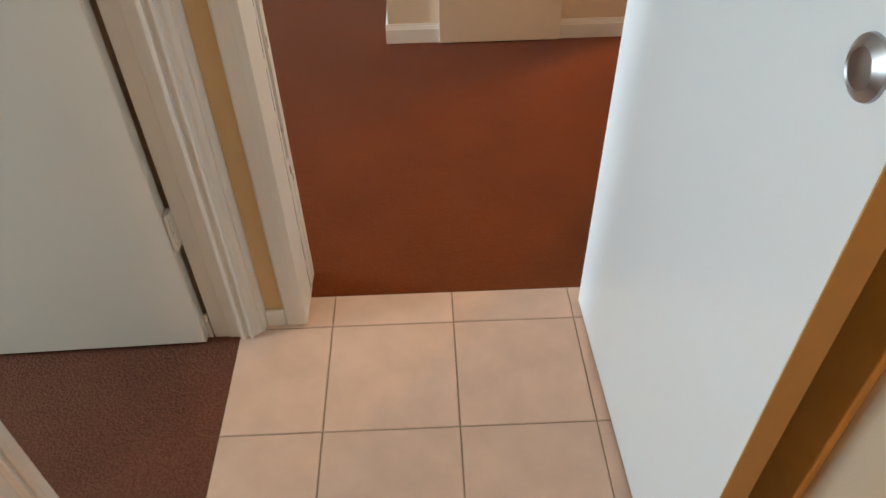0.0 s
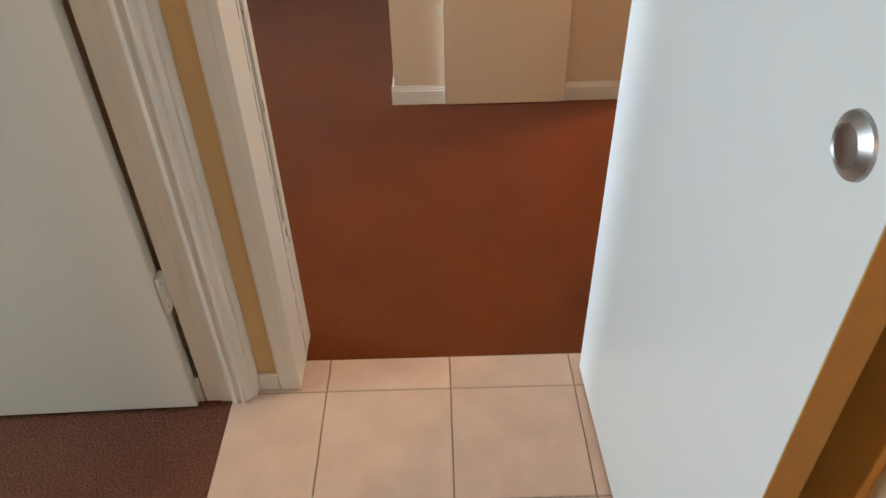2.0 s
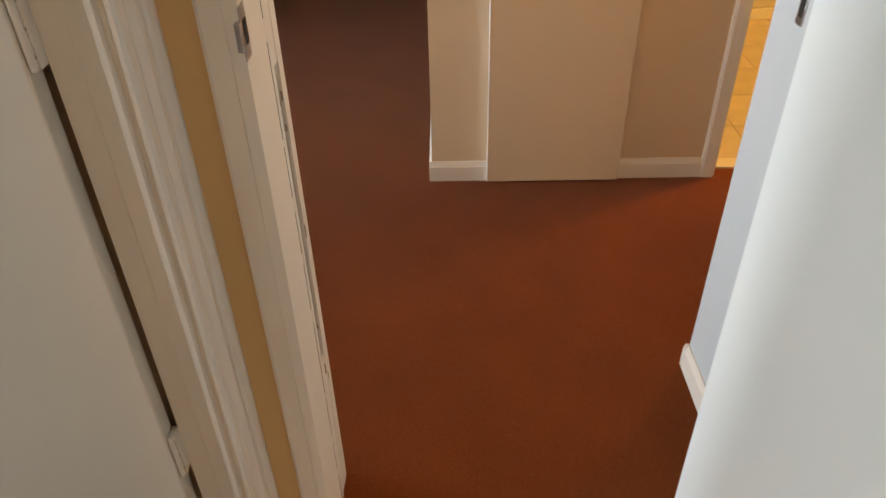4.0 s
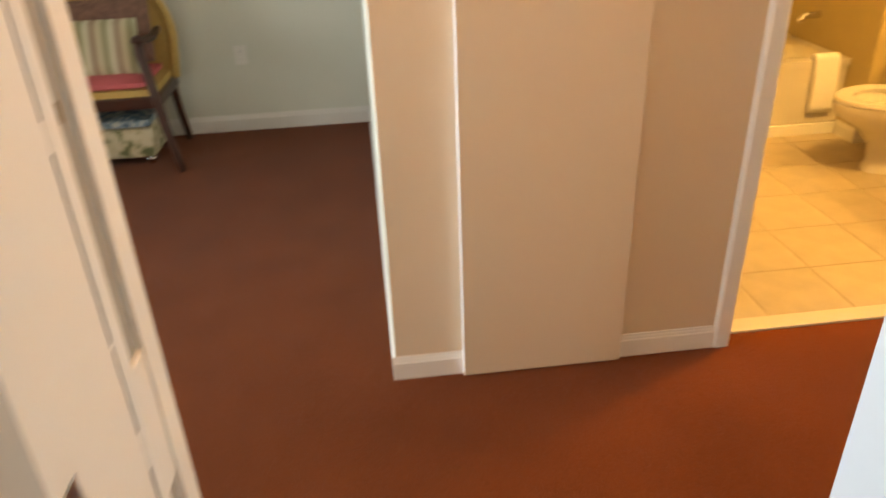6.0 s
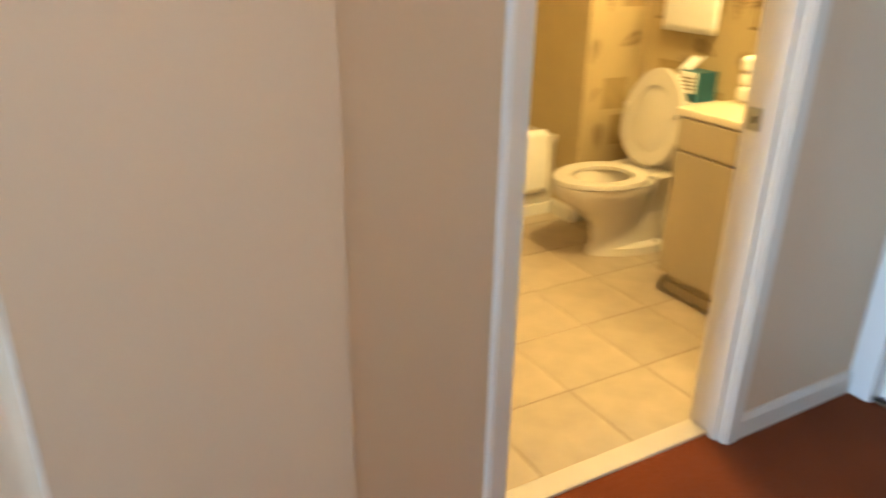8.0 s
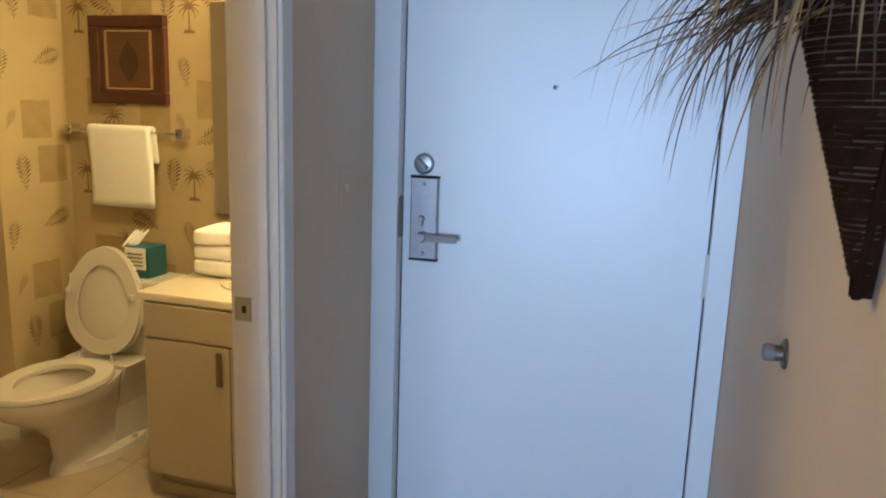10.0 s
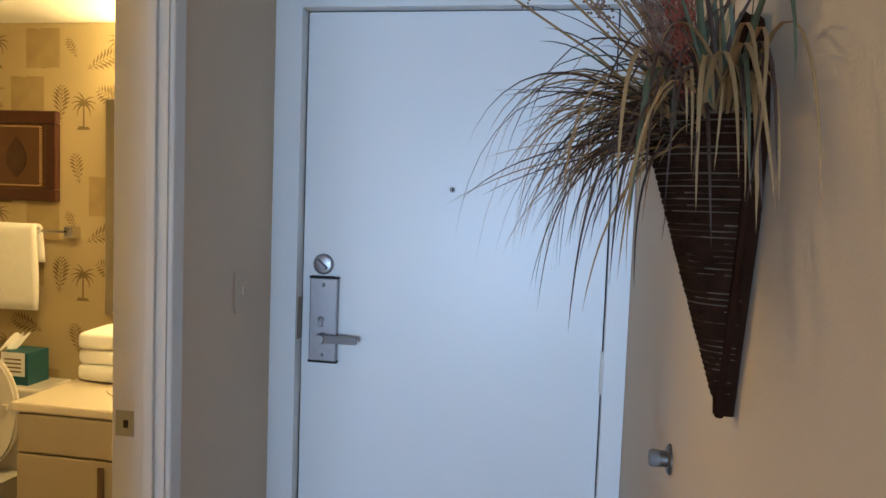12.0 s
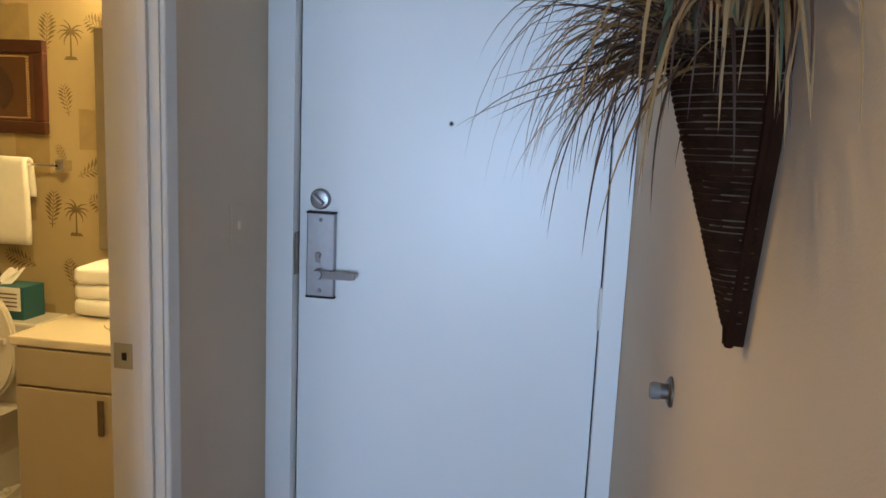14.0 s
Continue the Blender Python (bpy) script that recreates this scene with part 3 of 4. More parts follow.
RZ = 0.300


def half_ring(z, w, d, n=18):
    return [(w * math.cos(math.pi * i / n), 0.008 + d * math.sin(math.pi * i / n), z) for i in range(n + 1)] + [(0, 0.004, z)]


part("cone", loft([half_ring(RZ * s, 0.004 + 0.069 * s, 0.005 + 0.092 * s) for s in (0, 0.1, 0.3, 0.5, 0.7, 0.9, 1.0)]), BASKET_RIM, pocket)
for k in range(46):
    s = 0.06 + 0.94 * k / 45
    ring = half_ring(RZ * s, 0.006 + 0.068 * s + 0.001, 0.007 + 0.091 * s + 0.001)[:-1]
    thin = half_ring(RZ * s + 0.0033, 0.006 + 0.068 * s + 0.0042, 0.007 + 0.091 * s + 0.0042)[:-1]
    first = random.randint(0, 4)
    while first < 17:
        last = min(first + random.randint(2, 6), 18)
        part("reed", tube(thin[first:last + 1], 0.0014 * random.uniform(0.7, 1.2), 0.0010, 4), BASKET_LIGHT, pocket)
        first = last + random.choice((0, 0, 0, 1))
    part("coil", tube(ring, 0.0046 * random.uniform(0.8, 1.1), 0.0046 * random.uniform(0.8, 1.1), 6), BASKET, pocket)
bpts = [(0.004, -0.006), (0.020, 0.06), (0.060, 0.20), (0.072, 0.29), (0.064, 0.335), (0.046, 0.375), (0.024, 0.402), (0.0, 0.412)]
outline = bpts + [(-x, z) for x, z in reversed(bpts[:-1])]
part("back_board", loft([[(x, y, z) for x, z in outline] for y in (0.001, 0.016)]), BASKET_RIM, pocket, "dark bark back board")
for side in (-1, 1):
    part("edge_cane", tube([(side * x * 1.01, 0.016, z) for x, z in bpts], 0.005, 0.004, 8), BASKET_RIM, pocket)
for k in range(6):
    s = 0.3 + 0.13 * k
    part("bead", moved(turned([(0.002, -0.006), (0.006, 0), (0.002, 0.006)], 8), 0.0105 + 0.072 * s + 0.002, 0.02, RZ * s), BASKET, pocket)
rng = random.Random(7)


def blade(start, way, length, droop, width):
    """A flat tapering leaf that bends down under its weight; it stays in front of the wall."""
    bm = bmesh.new()
    p, d = Vector(start), Vector(way).normalized()
    side = d.cross(Vector((0, 0, 1))).normalized()
    rows, n, sway = [], 12, side * rng.uniform(-0.9, 0.9)
    for i in range(n + 1):
        t = i / n
        w = width * (1 - t) ** 0.6 * (0.55 + 0.9 * min(t * 4, 1))
        q = p.copy()
        q.y = max(q.y, 0.012 + 0.004 * t)
        fold = Vector((0, 0, w * 0.35))
        rows.append([bm.verts.new(q - side * w / 2 + fold), bm.verts.new(q), bm.verts.new(q + side * w / 2 + fold)])
        d = (d + sway * (t / n) + Vector((0, 0, -droop / n * (0.15 + 2.0 * t)))).normalized()
        p = p + d * (length * 0.93 / n)
    for a, b in zip(rows, rows[1:]):
        for k in (0, 1):
            bm.faces.new((a[k], a[k + 1], b[k + 1], b[k]))
    return bm


def add_to(target, bm):
    me = bpy.data.meshes.new("tmp")
    bm.to_mesh(me)
    bm.free()
    target.from_mesh(me)
    bpy.data.meshes.remove(me)


for k in range(175):
    kind = rng.random()
    wide = rng.uniform(0.0024, 0.0052)
    if kind < 0.50:
        az, tilt, droop, ln = rng.gauss(math.pi / 2, 0.6), rng.uniform(-0.15, 1.0), rng.uniform(0.3, 3.2), rng.uniform(0.14, 0.30)
    elif kind < 0.66:
        az, tilt, droop, ln = rng.gauss(1.7, 0.5), rng.uniform(0.3, 1.1), rng.uniform(2.6, 4.6), rng.uniform(0.24, 0.36)
    elif kind < 0.86:
        az, tilt, droop, ln, wide = rng.uniform(0.2, 2.9), rng.uniform(0.95, 1.45), rng.uniform(0.2, 1.6), rng.uniform(0.16, 0.30), rng.uniform(0.004, 0.0075)
    elif kind < 0.95:
        az, tilt, droop, ln = rng.uniform(2.6, 3.3), rng.uniform(0.5, 1.1), rng.uniform(2.6, 4.2), rng.uniform(0.26, 0.40)
    else:
        az, tilt, droop, ln = rng.uniform(1.6, 2.6), rng.uniform(0.5, 0.9), rng.uniform(4.5, 6.0), rng.uniform(0.20, 0.34)
    way = (math.cos(az) * math.cos(tilt), abs(math.sin(az)) * math.cos(tilt) + 0.05, math.sin(tilt))
    m_leaf = BLADE_GREEN if 0.66 <= kind < 0.86 and rng.random() < 0.6 else rng.choices((BLADE_TAN, BLADE_GREEN, BLADE_DARK), (5, 1, 6))[0]
    bm = blade((rng.uniform(-0.045, 0.045), rng.uniform(0.02, 0.075), RZ - 0.02), way, ln, droop, wide)
    part("grass_blade", bm, m_leaf, pocket)
for k in range(26):
    if k < 11:
        start, way = (rng.uniform(-0.065, -0.01), rng.uniform(0.03, 0.095), RZ - 0.01), (rng.uniform(-0.55, -0.2), rng.uniform(-0.1, 0.35), rng.uniform(0.7, 1.1))
        ln, droop = rng.uniform(0.16, 0.30), rng.uniform(5.0, 8.0)
    else:
        start, way = (rng.uniform(-0.075, -0.05), rng.uniform(0.015, 0.05), RZ), (rng.uniform(-1.0, -0.6), rng.uniform(0.0, 0.12), rng.uniform(0.3, 0.8))
        ln, droop = rng.uniform(0.22, 0.38), rng.uniform(2.4, 4.2)
    part("grass_blade", blade(start, way, ln, droop, rng.uniform(0.003, 0.0055)), rng.choice((BLADE_TAN, BLADE_TAN, BLADE_DARK, BLADE_GREEN)), pocket)
for k in range(24):
    start = (rng.uniform(-0.050, 0.02), rng.uniform(0.02, 0.08), RZ - 0.015)
    way = (rng.uniform(-0.22, 0.08), rng.uniform(-0.15, 0.25), 1.0)
    part("grass_blade", blade(start, way, rng.uniform(0.12, 0.24), rng.uniform(0.3, 2.4), rng.uniform(0.004, 0.007)), rng.choice((BLADE_GREEN, BLADE_GREEN, BLADE_TAN, BLADE_DARK)), pocket)
for k in range(44):
    az, tilt = rng.gauss(1.75, 0.45), rng.uniform(0.05, 0.95)
    way = (math.cos(az) * math.cos(tilt), abs(math.sin(az)) * math.cos(tilt) + 0.05, math.sin(tilt))
    start = (rng.uniform(-0.05, 0.04), rng.uniform(0.03, 0.09), RZ - 0.015)
    part("grass_blade", blade(start, way, rng.uniform(0.18, 0.31), rng.uniform(2.2, 4.4), rng.uniform(0.0028, 0.0058)), rng.choices((BLADE_TAN, BLADE_GREEN, BLADE_DARK), (6, 2, 4))[0], pocket)
for k in range(9):
    az, tilt = rng.uniform(0.3, 2.8), rng.uniform(0.7, 1.3)
    d = Vector((math.cos(az) * math.cos(tilt), abs(math.sin(az)) * math.cos(tilt) + 0.15, math.sin(tilt)))
    base = Vector((rng.uniform(-0.04, 0.04), 0.05, RZ - 0.02))
    ln = rng.uniform(0.16, 0.28)
    stem = part("berry_stem", tube([base, base + d * ln * 0.5, base + d * ln + Vector((0, 0.02, -0.01))], 0.0018, 0.0012, 5), BLADE_TAN, pocket)
    bm = bmesh.new()
    for j in range(46):
        t = rng.uniform(0.78, 1.06)
        c = base + d * ln * t + Vector((rng.gauss(0, 0.007), rng.gauss(0.003, 0.006), rng.gauss(0, 0.007)))
        bmesh.ops.create_icosphere(bm, subdivisions=1, radius=rng.uniform(0.0012, 0.0022), matrix=Matrix.Translation(c))
    tagged(part("berry_spray", bm, BERRY, stem, "dusty mauve dried berries"), "", "", "", "stuff")
for k in range(3):
    base = Vector((-0.045 - 0.010 * k, 0.060 + 0.016 * k, RZ - 0.005))
    bm = bmesh.new()
    for j in range(650):
        t = rng.uniform(0.02, 0.24)
        c = base + Vector((rng.gauss(0, 0.012), abs(rng.gauss(0, 0.012)) - 0.01 + 0.18 * t, t))
        e = c + Vector((rng.uniform(-0.014, 0.014), rng.uniform(-0.006, 0.014), rng.uniform(0.004, 0.016)))
        add_to(bm, tube([c, e], 0.0008, 0.0003, 3))
    tagged(part("plume", bm, PLUME if k != 2 else BERRY, pocket, "feathery rust red dried plume"), "", "", "", "stuff")
# ---- bathroom ----
toilet = thing("toilet", (2.52, 2.82, 0.0), "white porcelain toilet with its seat lid raised", "toilet")
# local: -x towards the front
n = 36


def rim(z, cx, rx, ry, egg=0.25):
    return oval(cx, 0, z, rx, ry, n, egg)


part("bowl", loft([rim(0.0, -0.02, 0.21, 0.105, 0.1), rim(0.03, -0.02, 0.205, 0.10, 0.1), rim(0.06, -0.02, 0.19, 0.092, 0.1), rim(0.16, -0.05, 0.175, 0.095, 0.15), rim(0.24, -0.10, 0.20, 0.125, 0.2), rim(0.31, -0.15, 0.245, 0.165, 0.25), rim(0.355, -0.16, 0.26, 0.182, 0.25), rim(0.385, -0.16, 0.262, 0.184, 0.25), rim(0.388, -0.16, 0.20, 0.125, 0.25), rim(0.33, -0.16, 0.18, 0.11, 0.25), rim(0.24, -0.13, 0.11, 0.07, 0.2)]), PORCELAIN, toilet, "", True)
part("pedestal_back", loft([[(0.0, -0.09, 0), (0.30, -0.11, 0), (0.30, 0.11, 0), (0.0, 0.09, 0)], [(0.0, -0.10, 0.2), (0.30, -0.12, 0.2), (0.30, 0.12, 0.2), (0.0, 0.10, 0.2)], [(0.0, -0.16, 0.385), (0.31, -0.17, 0.385), (0.31, 0.17, 0.385), (0.0, 0.16, 0.385)]]), PORCELAIN, toilet)
part("foot_flange", loft([rim(0.0, 0.04, 0.235, 0.135, 0.1), rim(0.035, 0.04, 0.23, 0.13, 0.1), rim(0.05, 0.04, 0.20, 0.10, 0.1)]), PORCELAIN, toilet, "", True)
for sy in (-1, 1):
    part("bolt_cap", moved(turned([(0.014, 0), (0.014, 0.008), (0.008, 0.016)], 16), 0.08, sy * 0.115, 0.045), PORCELAIN, toilet, "", True)
water = part("water", loft([rim(0.27, -0.145, 0.135, 0.085, 0.2), rim(0.272, -0.145, 0.135, 0.085, 0.2)]), mat("toilet_water", (0.45, 0.40, 0.28), 0.05, var=0.02), toilet)


def ring_seat(cx, rx, ry, inner, z0, t, egg):
    bm = bmesh.new()
    prof = [(1.0, 0.0), (1.0, t * 0.7), (0.96, t), (0.80, t), (0.0, t * 0.8), (0.0, 0.0)]
    m = []
    for f, z in prof:
        k = inner + (1 - inner) * f
        m.append([bm.verts.new(p) for p in oval(cx, 0, z0 + z, rx * k, ry * (inner * 0.98 + (1 - inner * 0.98) * f), 40, egg)])
    for a, b in zip(m, m[1:] + m[:1]):
        for i in range(40):
            bm.faces.new((a[i], a[(i + 1) % 40], b[(i + 1) % 40], b[i]))
    return bm


part("seat", ring_seat(-0.185, 0.235, 0.188, 0.66, 0.390, 0.022, 0.25), PORCELAIN, toilet, "white seat ring", True)
lid = loft([oval(-0.215, 0, z, 0.225 * k, 0.188 * k, 40, 0.25) for k, z in ((0.97, 0.0), (1.0, 0.004), (1.0, 0.012), (0.95, 0.018))])
bmesh.ops.rotate(lid, verts=lid.verts, matrix=Matrix.Rotation(radians(98), 3, "Y"))
lid_ob = part("lid", moved(lid, 0.045, 0, 0.405), PORCELAIN, toilet, "raised white oval lid", True)
pan = ring_seat(-0.215, 0.222, 0.185, 0.70, -0.012, 0.012, 0.25)
bmesh.ops.rotate(pan, verts=pan.verts, matrix=Matrix.Rotation(radians(98), 3, "Y"))
part("lid_rim", moved(pan, 0.042, 0, 0.405), PORCELAIN, lid_ob, "", True)
for sy in (-1, 1):
    part("bumper", moved(B(-0.012, 0.004, sy * 0.155 - 0.010, sy * 0.155 + 0.010, -0.012, 0.012, 0.003), 0.055, 0, 0.68), PORCELAIN, lid_ob)
    part("hinge_post", moved(turned([(0.009, 0), (0.009, 0.055), (0.005, 0.062)], 14), 0.02, sy * 0.075, 0.385), CHROME, toilet)
tank = part("tank", loft([[(x, y, z) for x, y in ((0.145, -w), (0.318, -w), (0.318, w), (0.145, w))] for z, w in ((0.385, 0.195), (0.40, 0.205), (0.665, 0.22))]), PORCELAIN, toilet)
part("tank_lid", B(0.132, 0.325, -0.232, 0.232, 0.665, 0.712, 0.010), PORCELAIN, tank)
part("flush_lever", tube([(0.15, 0.15, 0.62), (0.125, 0.15, 0.62), (0.122, 0.09, 0.61)], 0.006, 0.005), CHROME, tank)

for ob in toilet.children:
    if ob.name.startswith(("seat", "lid", "hinge_post")):
        ob.location.z -= 0.018
    if ob.name.startswith(("bowl", "water")):
        ob.scale.z = 0.955
tb = thing("tissue_box", (2.752, 2.73, 0.712), "teal cardboard tissue box with a tissue out", "tissue box")
part("carton", B(-0.058, 0.058, -0.058, 0.058, 0, 0.130, 0.002), TEAL, tb)
part("paper_label", B(-0.0592, -0.0578, -0.045, 0.0585, 0.035, 0.128), PAPER, tb, "white printed label")
for i in range(4):
    part("print_bar", B(-0.0602, -0.0591, -0.030, 0.045, 0.050 + 0.016 * i, 0.056 + 0.016 * i), PRINT, tb)
ts = bmesh.new()
bmesh.ops.create_grid(ts, x_segments=10, y_segments=10, size=0.5)
for v in ts.verts:
    x, y = v.co.x, v.co.y
    v.co = (x * 0.05 + 0.012 * math.sin(9 * y), 0.03 + y * 0.05 + (0.5 - x) * 0.035, 0.13 + (x + 0.5) * 0.055 + 0.008 * math.sin(14 * y + 3 * x))
part("tissue", ts, PAPER, tb, "crumpled white tissue", True)

vanity = thing("vanity_cabinet", (2.29, 1.645, 0.0), "cream painted vanity cabinet with two doors", "vanity")
part("carcass", B(0.0, 0.555, 0.0, 0.725, 0.10, 0.758, 0.002), CABINET, vanity)
part("toe_kick", B(0.05, 0.555, 0.004, 0.721, 0.0, 0.10), CABINET, vanity)
part("toe_trim", B(0.038, 0.052, 0.0, 0.727, 0.0, 0.045, 0.003), CABINET, vanity)
part("drawer_front", B(-0.018, -0.0005, 0.006, 0.719, 0.628, 0.752, 0.003), CABINET, vanity)
for y0, y1, hy in ((0.374, 0.719, 0.410), (0.006, 0.370, 0.343)):
    dr = part("cabinet_door", B(-0.018, -0.0005, y0, y1, 0.108, 0.620, 0.003), CABINET, vanity)
    part("pull", B(-0.030, -0.026, hy - 0.011, hy + 0.011, 0.485, 0.605, 0.003), BRONZE, dr, "dark bronze pull")
    for zz in (0.50, 0.59):
        part("pull_post", B(-0.028, -0.017, hy - 0.005, hy + 0.005, zz - 0.005, zz + 0.005), BRONZE, dr)
top = thing("countertop", (2.27, 1.64, 0.758), "cream cultured marble vanity top with an oval basin", "countertop")
ct = B(0, 0.578, 0, 0.745, 0.0, 0.032, 0.006)
part("slab", ct, COUNTER, top)
part("backsplash", B(0.562, 0.578, 0.0, 0.745, 0.0325, 0.10, 0.004), COUNTER, top)
part("basin_rim", moved(ring_seat(0.0, 0.155, 0.20, 0.90, 0.0, 0.006, 0.0), 0.27, 0.36, 0.032), COUNTER, top, "", True)
part("basin_bowl", moved(loft([oval(0, 0, 0.0005, 0.14, 0.18, 36), oval(0, 0, 0.0012, 0.139, 0.179, 36)]), 0.27, 0.36, 0.032), PORCELAIN, top)
fc = thing("faucet", (2.72, 2.0, 0.79), "chrome basin faucet with two handles", "faucet")
part("base", B(-0.025, 0.025, -0.08, 0.08, 0.0, 0.015, 0.005), CHROME, fc)
part("spout", tube([(0, 0, 0.01), (0, 0, 0.07), (-0.04, 0, 0.10), (-0.11, 0, 0.085)], 0.013, 0.010, 12), CHROME, fc, "", True)
for sy in (-1, 1):
    part("handle", moved(turned([(0.016, 0), (0.018, 0.02), (0.012, 0.045)], 16), 0, sy * 0.06, 0.014), CHROME, fc, "", True)


def folded_towel(z, seed, label):
    r = random.Random(seed)
    t = thing("folded_towel", (2.655, 2.285, z), label, "towel", "stack of folded towels")
    for z0, nm in ((0.0, "fold"),):
        b = bmesh.new()
        bmesh.ops.create_cube(b, size=1, matrix=Matrix.LocRotScale((0, -0.07, z0 + 0.033), None, (0.235, 0.31, 0.068)))
        bmesh.ops.subdivide_edges(b, edges=list(b.edges), cuts=4, use_grid_fill=True)
        for v in b.verts:
            v.co.x += 0.008 * math.sin(11 * v.co.y + 2 * seed) + r.uniform(-0.003, 0.003)
            v.co.y += 0.006 * math.sin(13 * v.co.x + seed) + r.uniform(-0.003, 0.003)
            v.co.z += 0.004 * math.sin(14 * v.co.y + 9 * v.co.x + seed)
        for _ in range(3):
            bmesh.ops.smooth_vert(b, verts=b.verts, factor=0.5, use_axis_x=True, use_axis_y=True, use_axis_z=True)
        ob = part(nm, b, TOWEL, t, "", True)
        ob.modifiers.new("soft", "SUBSURF").levels = 2
        ob.modifiers["soft"].render_levels = 2
    return t


for i, z in enumerate((0.790, 0.850, 0.911)):
    folded_towel(z, i + 3, "white terry towel folded in a stack on the vanity")

mir = thing("mirror_cabinet", (2.85, 1.70, 0.99), "frameless mirror cabinet on the papered wall", "mirror")
part("box", B(-0.024, -0.001, 0.0, 0.735, 0.0, 0.85, 0.002), mat("grey_green_mirror_edge", (0.10, 0.11, 0.08), 0.25, var=0.1), mir)
part("glass", B(-0.0275, -0.0242, 0.002, 0.733, 0.002, 0.848, 0.001), mat("mirror_glass", (0.9, 0.9, 0.88), 0.03, 1.0, var=0.0), mir)
vl = thing("vanity_light", (2.85, 2.02, 1.98), "chrome vanity light bar with round glowing bulbs", "wall lamp")
part("bar", B(-0.035, -0.001, -0.31, 0.31, -0.05, 0.05, 0.006), CHROME, vl)
GLOW = bpy.data.materials.new("warm_glowing_glass")
GLOW.use_nodes = True
GLOW.node_tree.nodes["Principled BSDF"].inputs["Emission Color"].default_value = (*WARM, 1)
GLOW.node_tree.nodes["Principled BSDF"].inputs["Emission Strength"].default_value = 175
for i in range(4):
    gb = bmesh.new()
    bmesh.ops.create_uvsphere(gb, u_segments=20, v_segments=12, radius=0.042)
    part("bulb", moved(gb, -0.08, -0.225 + 0.15 * i, 0), GLOW, vl, "round glowing bulb", True)
    part("socket", moved(turned([(0.022, 0), (0.022, 0.03)], 16, "X"), -0.032, -0.225 + 0.15 * i, 0), CHROME, vl)

bar = thing("towel_bar", (2.85, 2.575, 1.313), "chrome towel bar on the papered wall", "towel bar")
for y in (0.0, 0.56):
    part("post", B(-0.062, -0.001, y - 0.018, y + 0.018, -0.022, 0.022, 0.005), CHROME, bar)
part("rod", B(-0.062, -0.050, 0.0, 0.56, -0.006, 0.006, 0.002), CHROME, bar)


def draped(name, place, w, front, back, thick, gap, label, rz=0):
    """A towel folded over a bar: local y along the bar, -x towards the room."""
    t = thing(name, place, label, "towel", "", rz)
    bm = bmesh.new()
    prof = [(gap, -back)]
    prof += [(gap, -0.02 - (back - 0.02) * (1 - k / 5)) for k in range(1, 6)]
    prof += [(gap * math.cos(a), gap * math.sin(a)) for a in [math.pi * k / 8 for k in range(9)]]
    prof += [(-gap - 0.004 * math.sin(3 * k / 8), -0.02 - (front - 0.02) * k / 8) for k in range(9)]
    m = 16
    rows = []
    for j in range(m + 1):
        y = (j / m - 0.5) * w
        rows.append([bm.verts.new((x + 0.004 * math.sin(17 * y + 6 * z) * min(1, -z * 6 if z < 0 else 0), y + 0.012 * math.sin(8 * z), z)) for x, z in prof])
    for a, b in zip(rows, rows[1:]):
        for i in range(len(prof) - 1):
            bm.faces.new((a[i], a[i + 1], b[i + 1], b[i]))
    ob = part("cloth", bm, TOWEL, t, "", True)
    sol = ob.modifiers.new("thickness", "SOLIDIFY")
    sol.thickness, sol.offset = thick, 0.0
    return t


draped("hand_towel", (2.794, 2.86, 1.316), 0.31, 0.32, 0.13, 0.014, 0.018, "white terry hand towel draped over the bar")
tub = thing("bathtub", (0.86, 3.37, 0.0), "white bathtub in a plain tiled alcove", "bathtub")
part("apron", B(0.0, 1.618, 0.002, 0.05, 0.065, 0.40, 0.008), PORCELAIN, tub)
part("rim", loft([[(x, y, z) for x, y in ((0.0, -0.008), (1.618, -0.008), (1.618, 0.748), (0.0, 0.748))] for z in (0.395, 0.432)]), PORCELAIN, tub)
part("basin", loft([[(0.8 + (x - 0.8) * k, 0.37 + (y - 0.37) * k, z) for x, y in ((0.08, 0.08), (1.54, 0.08), (1.54, 0.67), (0.08, 0.67))] for k, z in ((1, 0.4325), (1, 0.4335))]), mat("tub_inside", (0.60, 0.55, 0.44), 0.2), tub)
part("base_strip", B(0.0, 1.618, -0.010, 0.03, 0.0, 0.065, 0.004), TRIM, tub)
bath_towel = draped("bath_towel", (2.33, 3.372, 0.44), 0.14, 0.30, 0.05, 0.016, 0.022, "white terry towel hung over the tub rim", 90)
spt = thing("tub_spout", (2.48, 3.74, 0.60), "chrome tub spout on the alcove wall", "tub spout")
part("pipe", tube([(0, 0, 0), (-0.09, 0, 0), (-0.12, 0, -0.03)], 0.022, 0.018, 14), CHROME, spt, "", True)
part("control_rose", moved(turned([(0.07, 0), (0.065, 0.01), (0.02, 0.05)], 28, "X"), 0, 0, 0.22), CHROME, spt, "", True)

pic = thing("framed_picture", (2.85, 2.84, 1.61), "dark wood framed leaf picture on the papered wall", "picture")
for a in ((-0.19, 0.19, -0.18, -0.132), (-0.19, 0.19, 0.132, 0.18), (-0.19, -0.142, -0.132, 0.132), (0.142, 0.19, -0.132, 0.132)):
    part("frame_rail", B(-0.03, -0.001, *a, 0.005), DARK_WOOD, pic)
part("picture_mat", B(-0.014, -0.002, -0.142, 0.142, -0.132, 0.132), PIC_MAT, pic, "brown mat board")
lf = [(0.055 * math.sin(math.pi * s) * (1 - 0.3 * s), -0.09 + 0.17 * s) for s in [k / 12 for k in range(13)]]
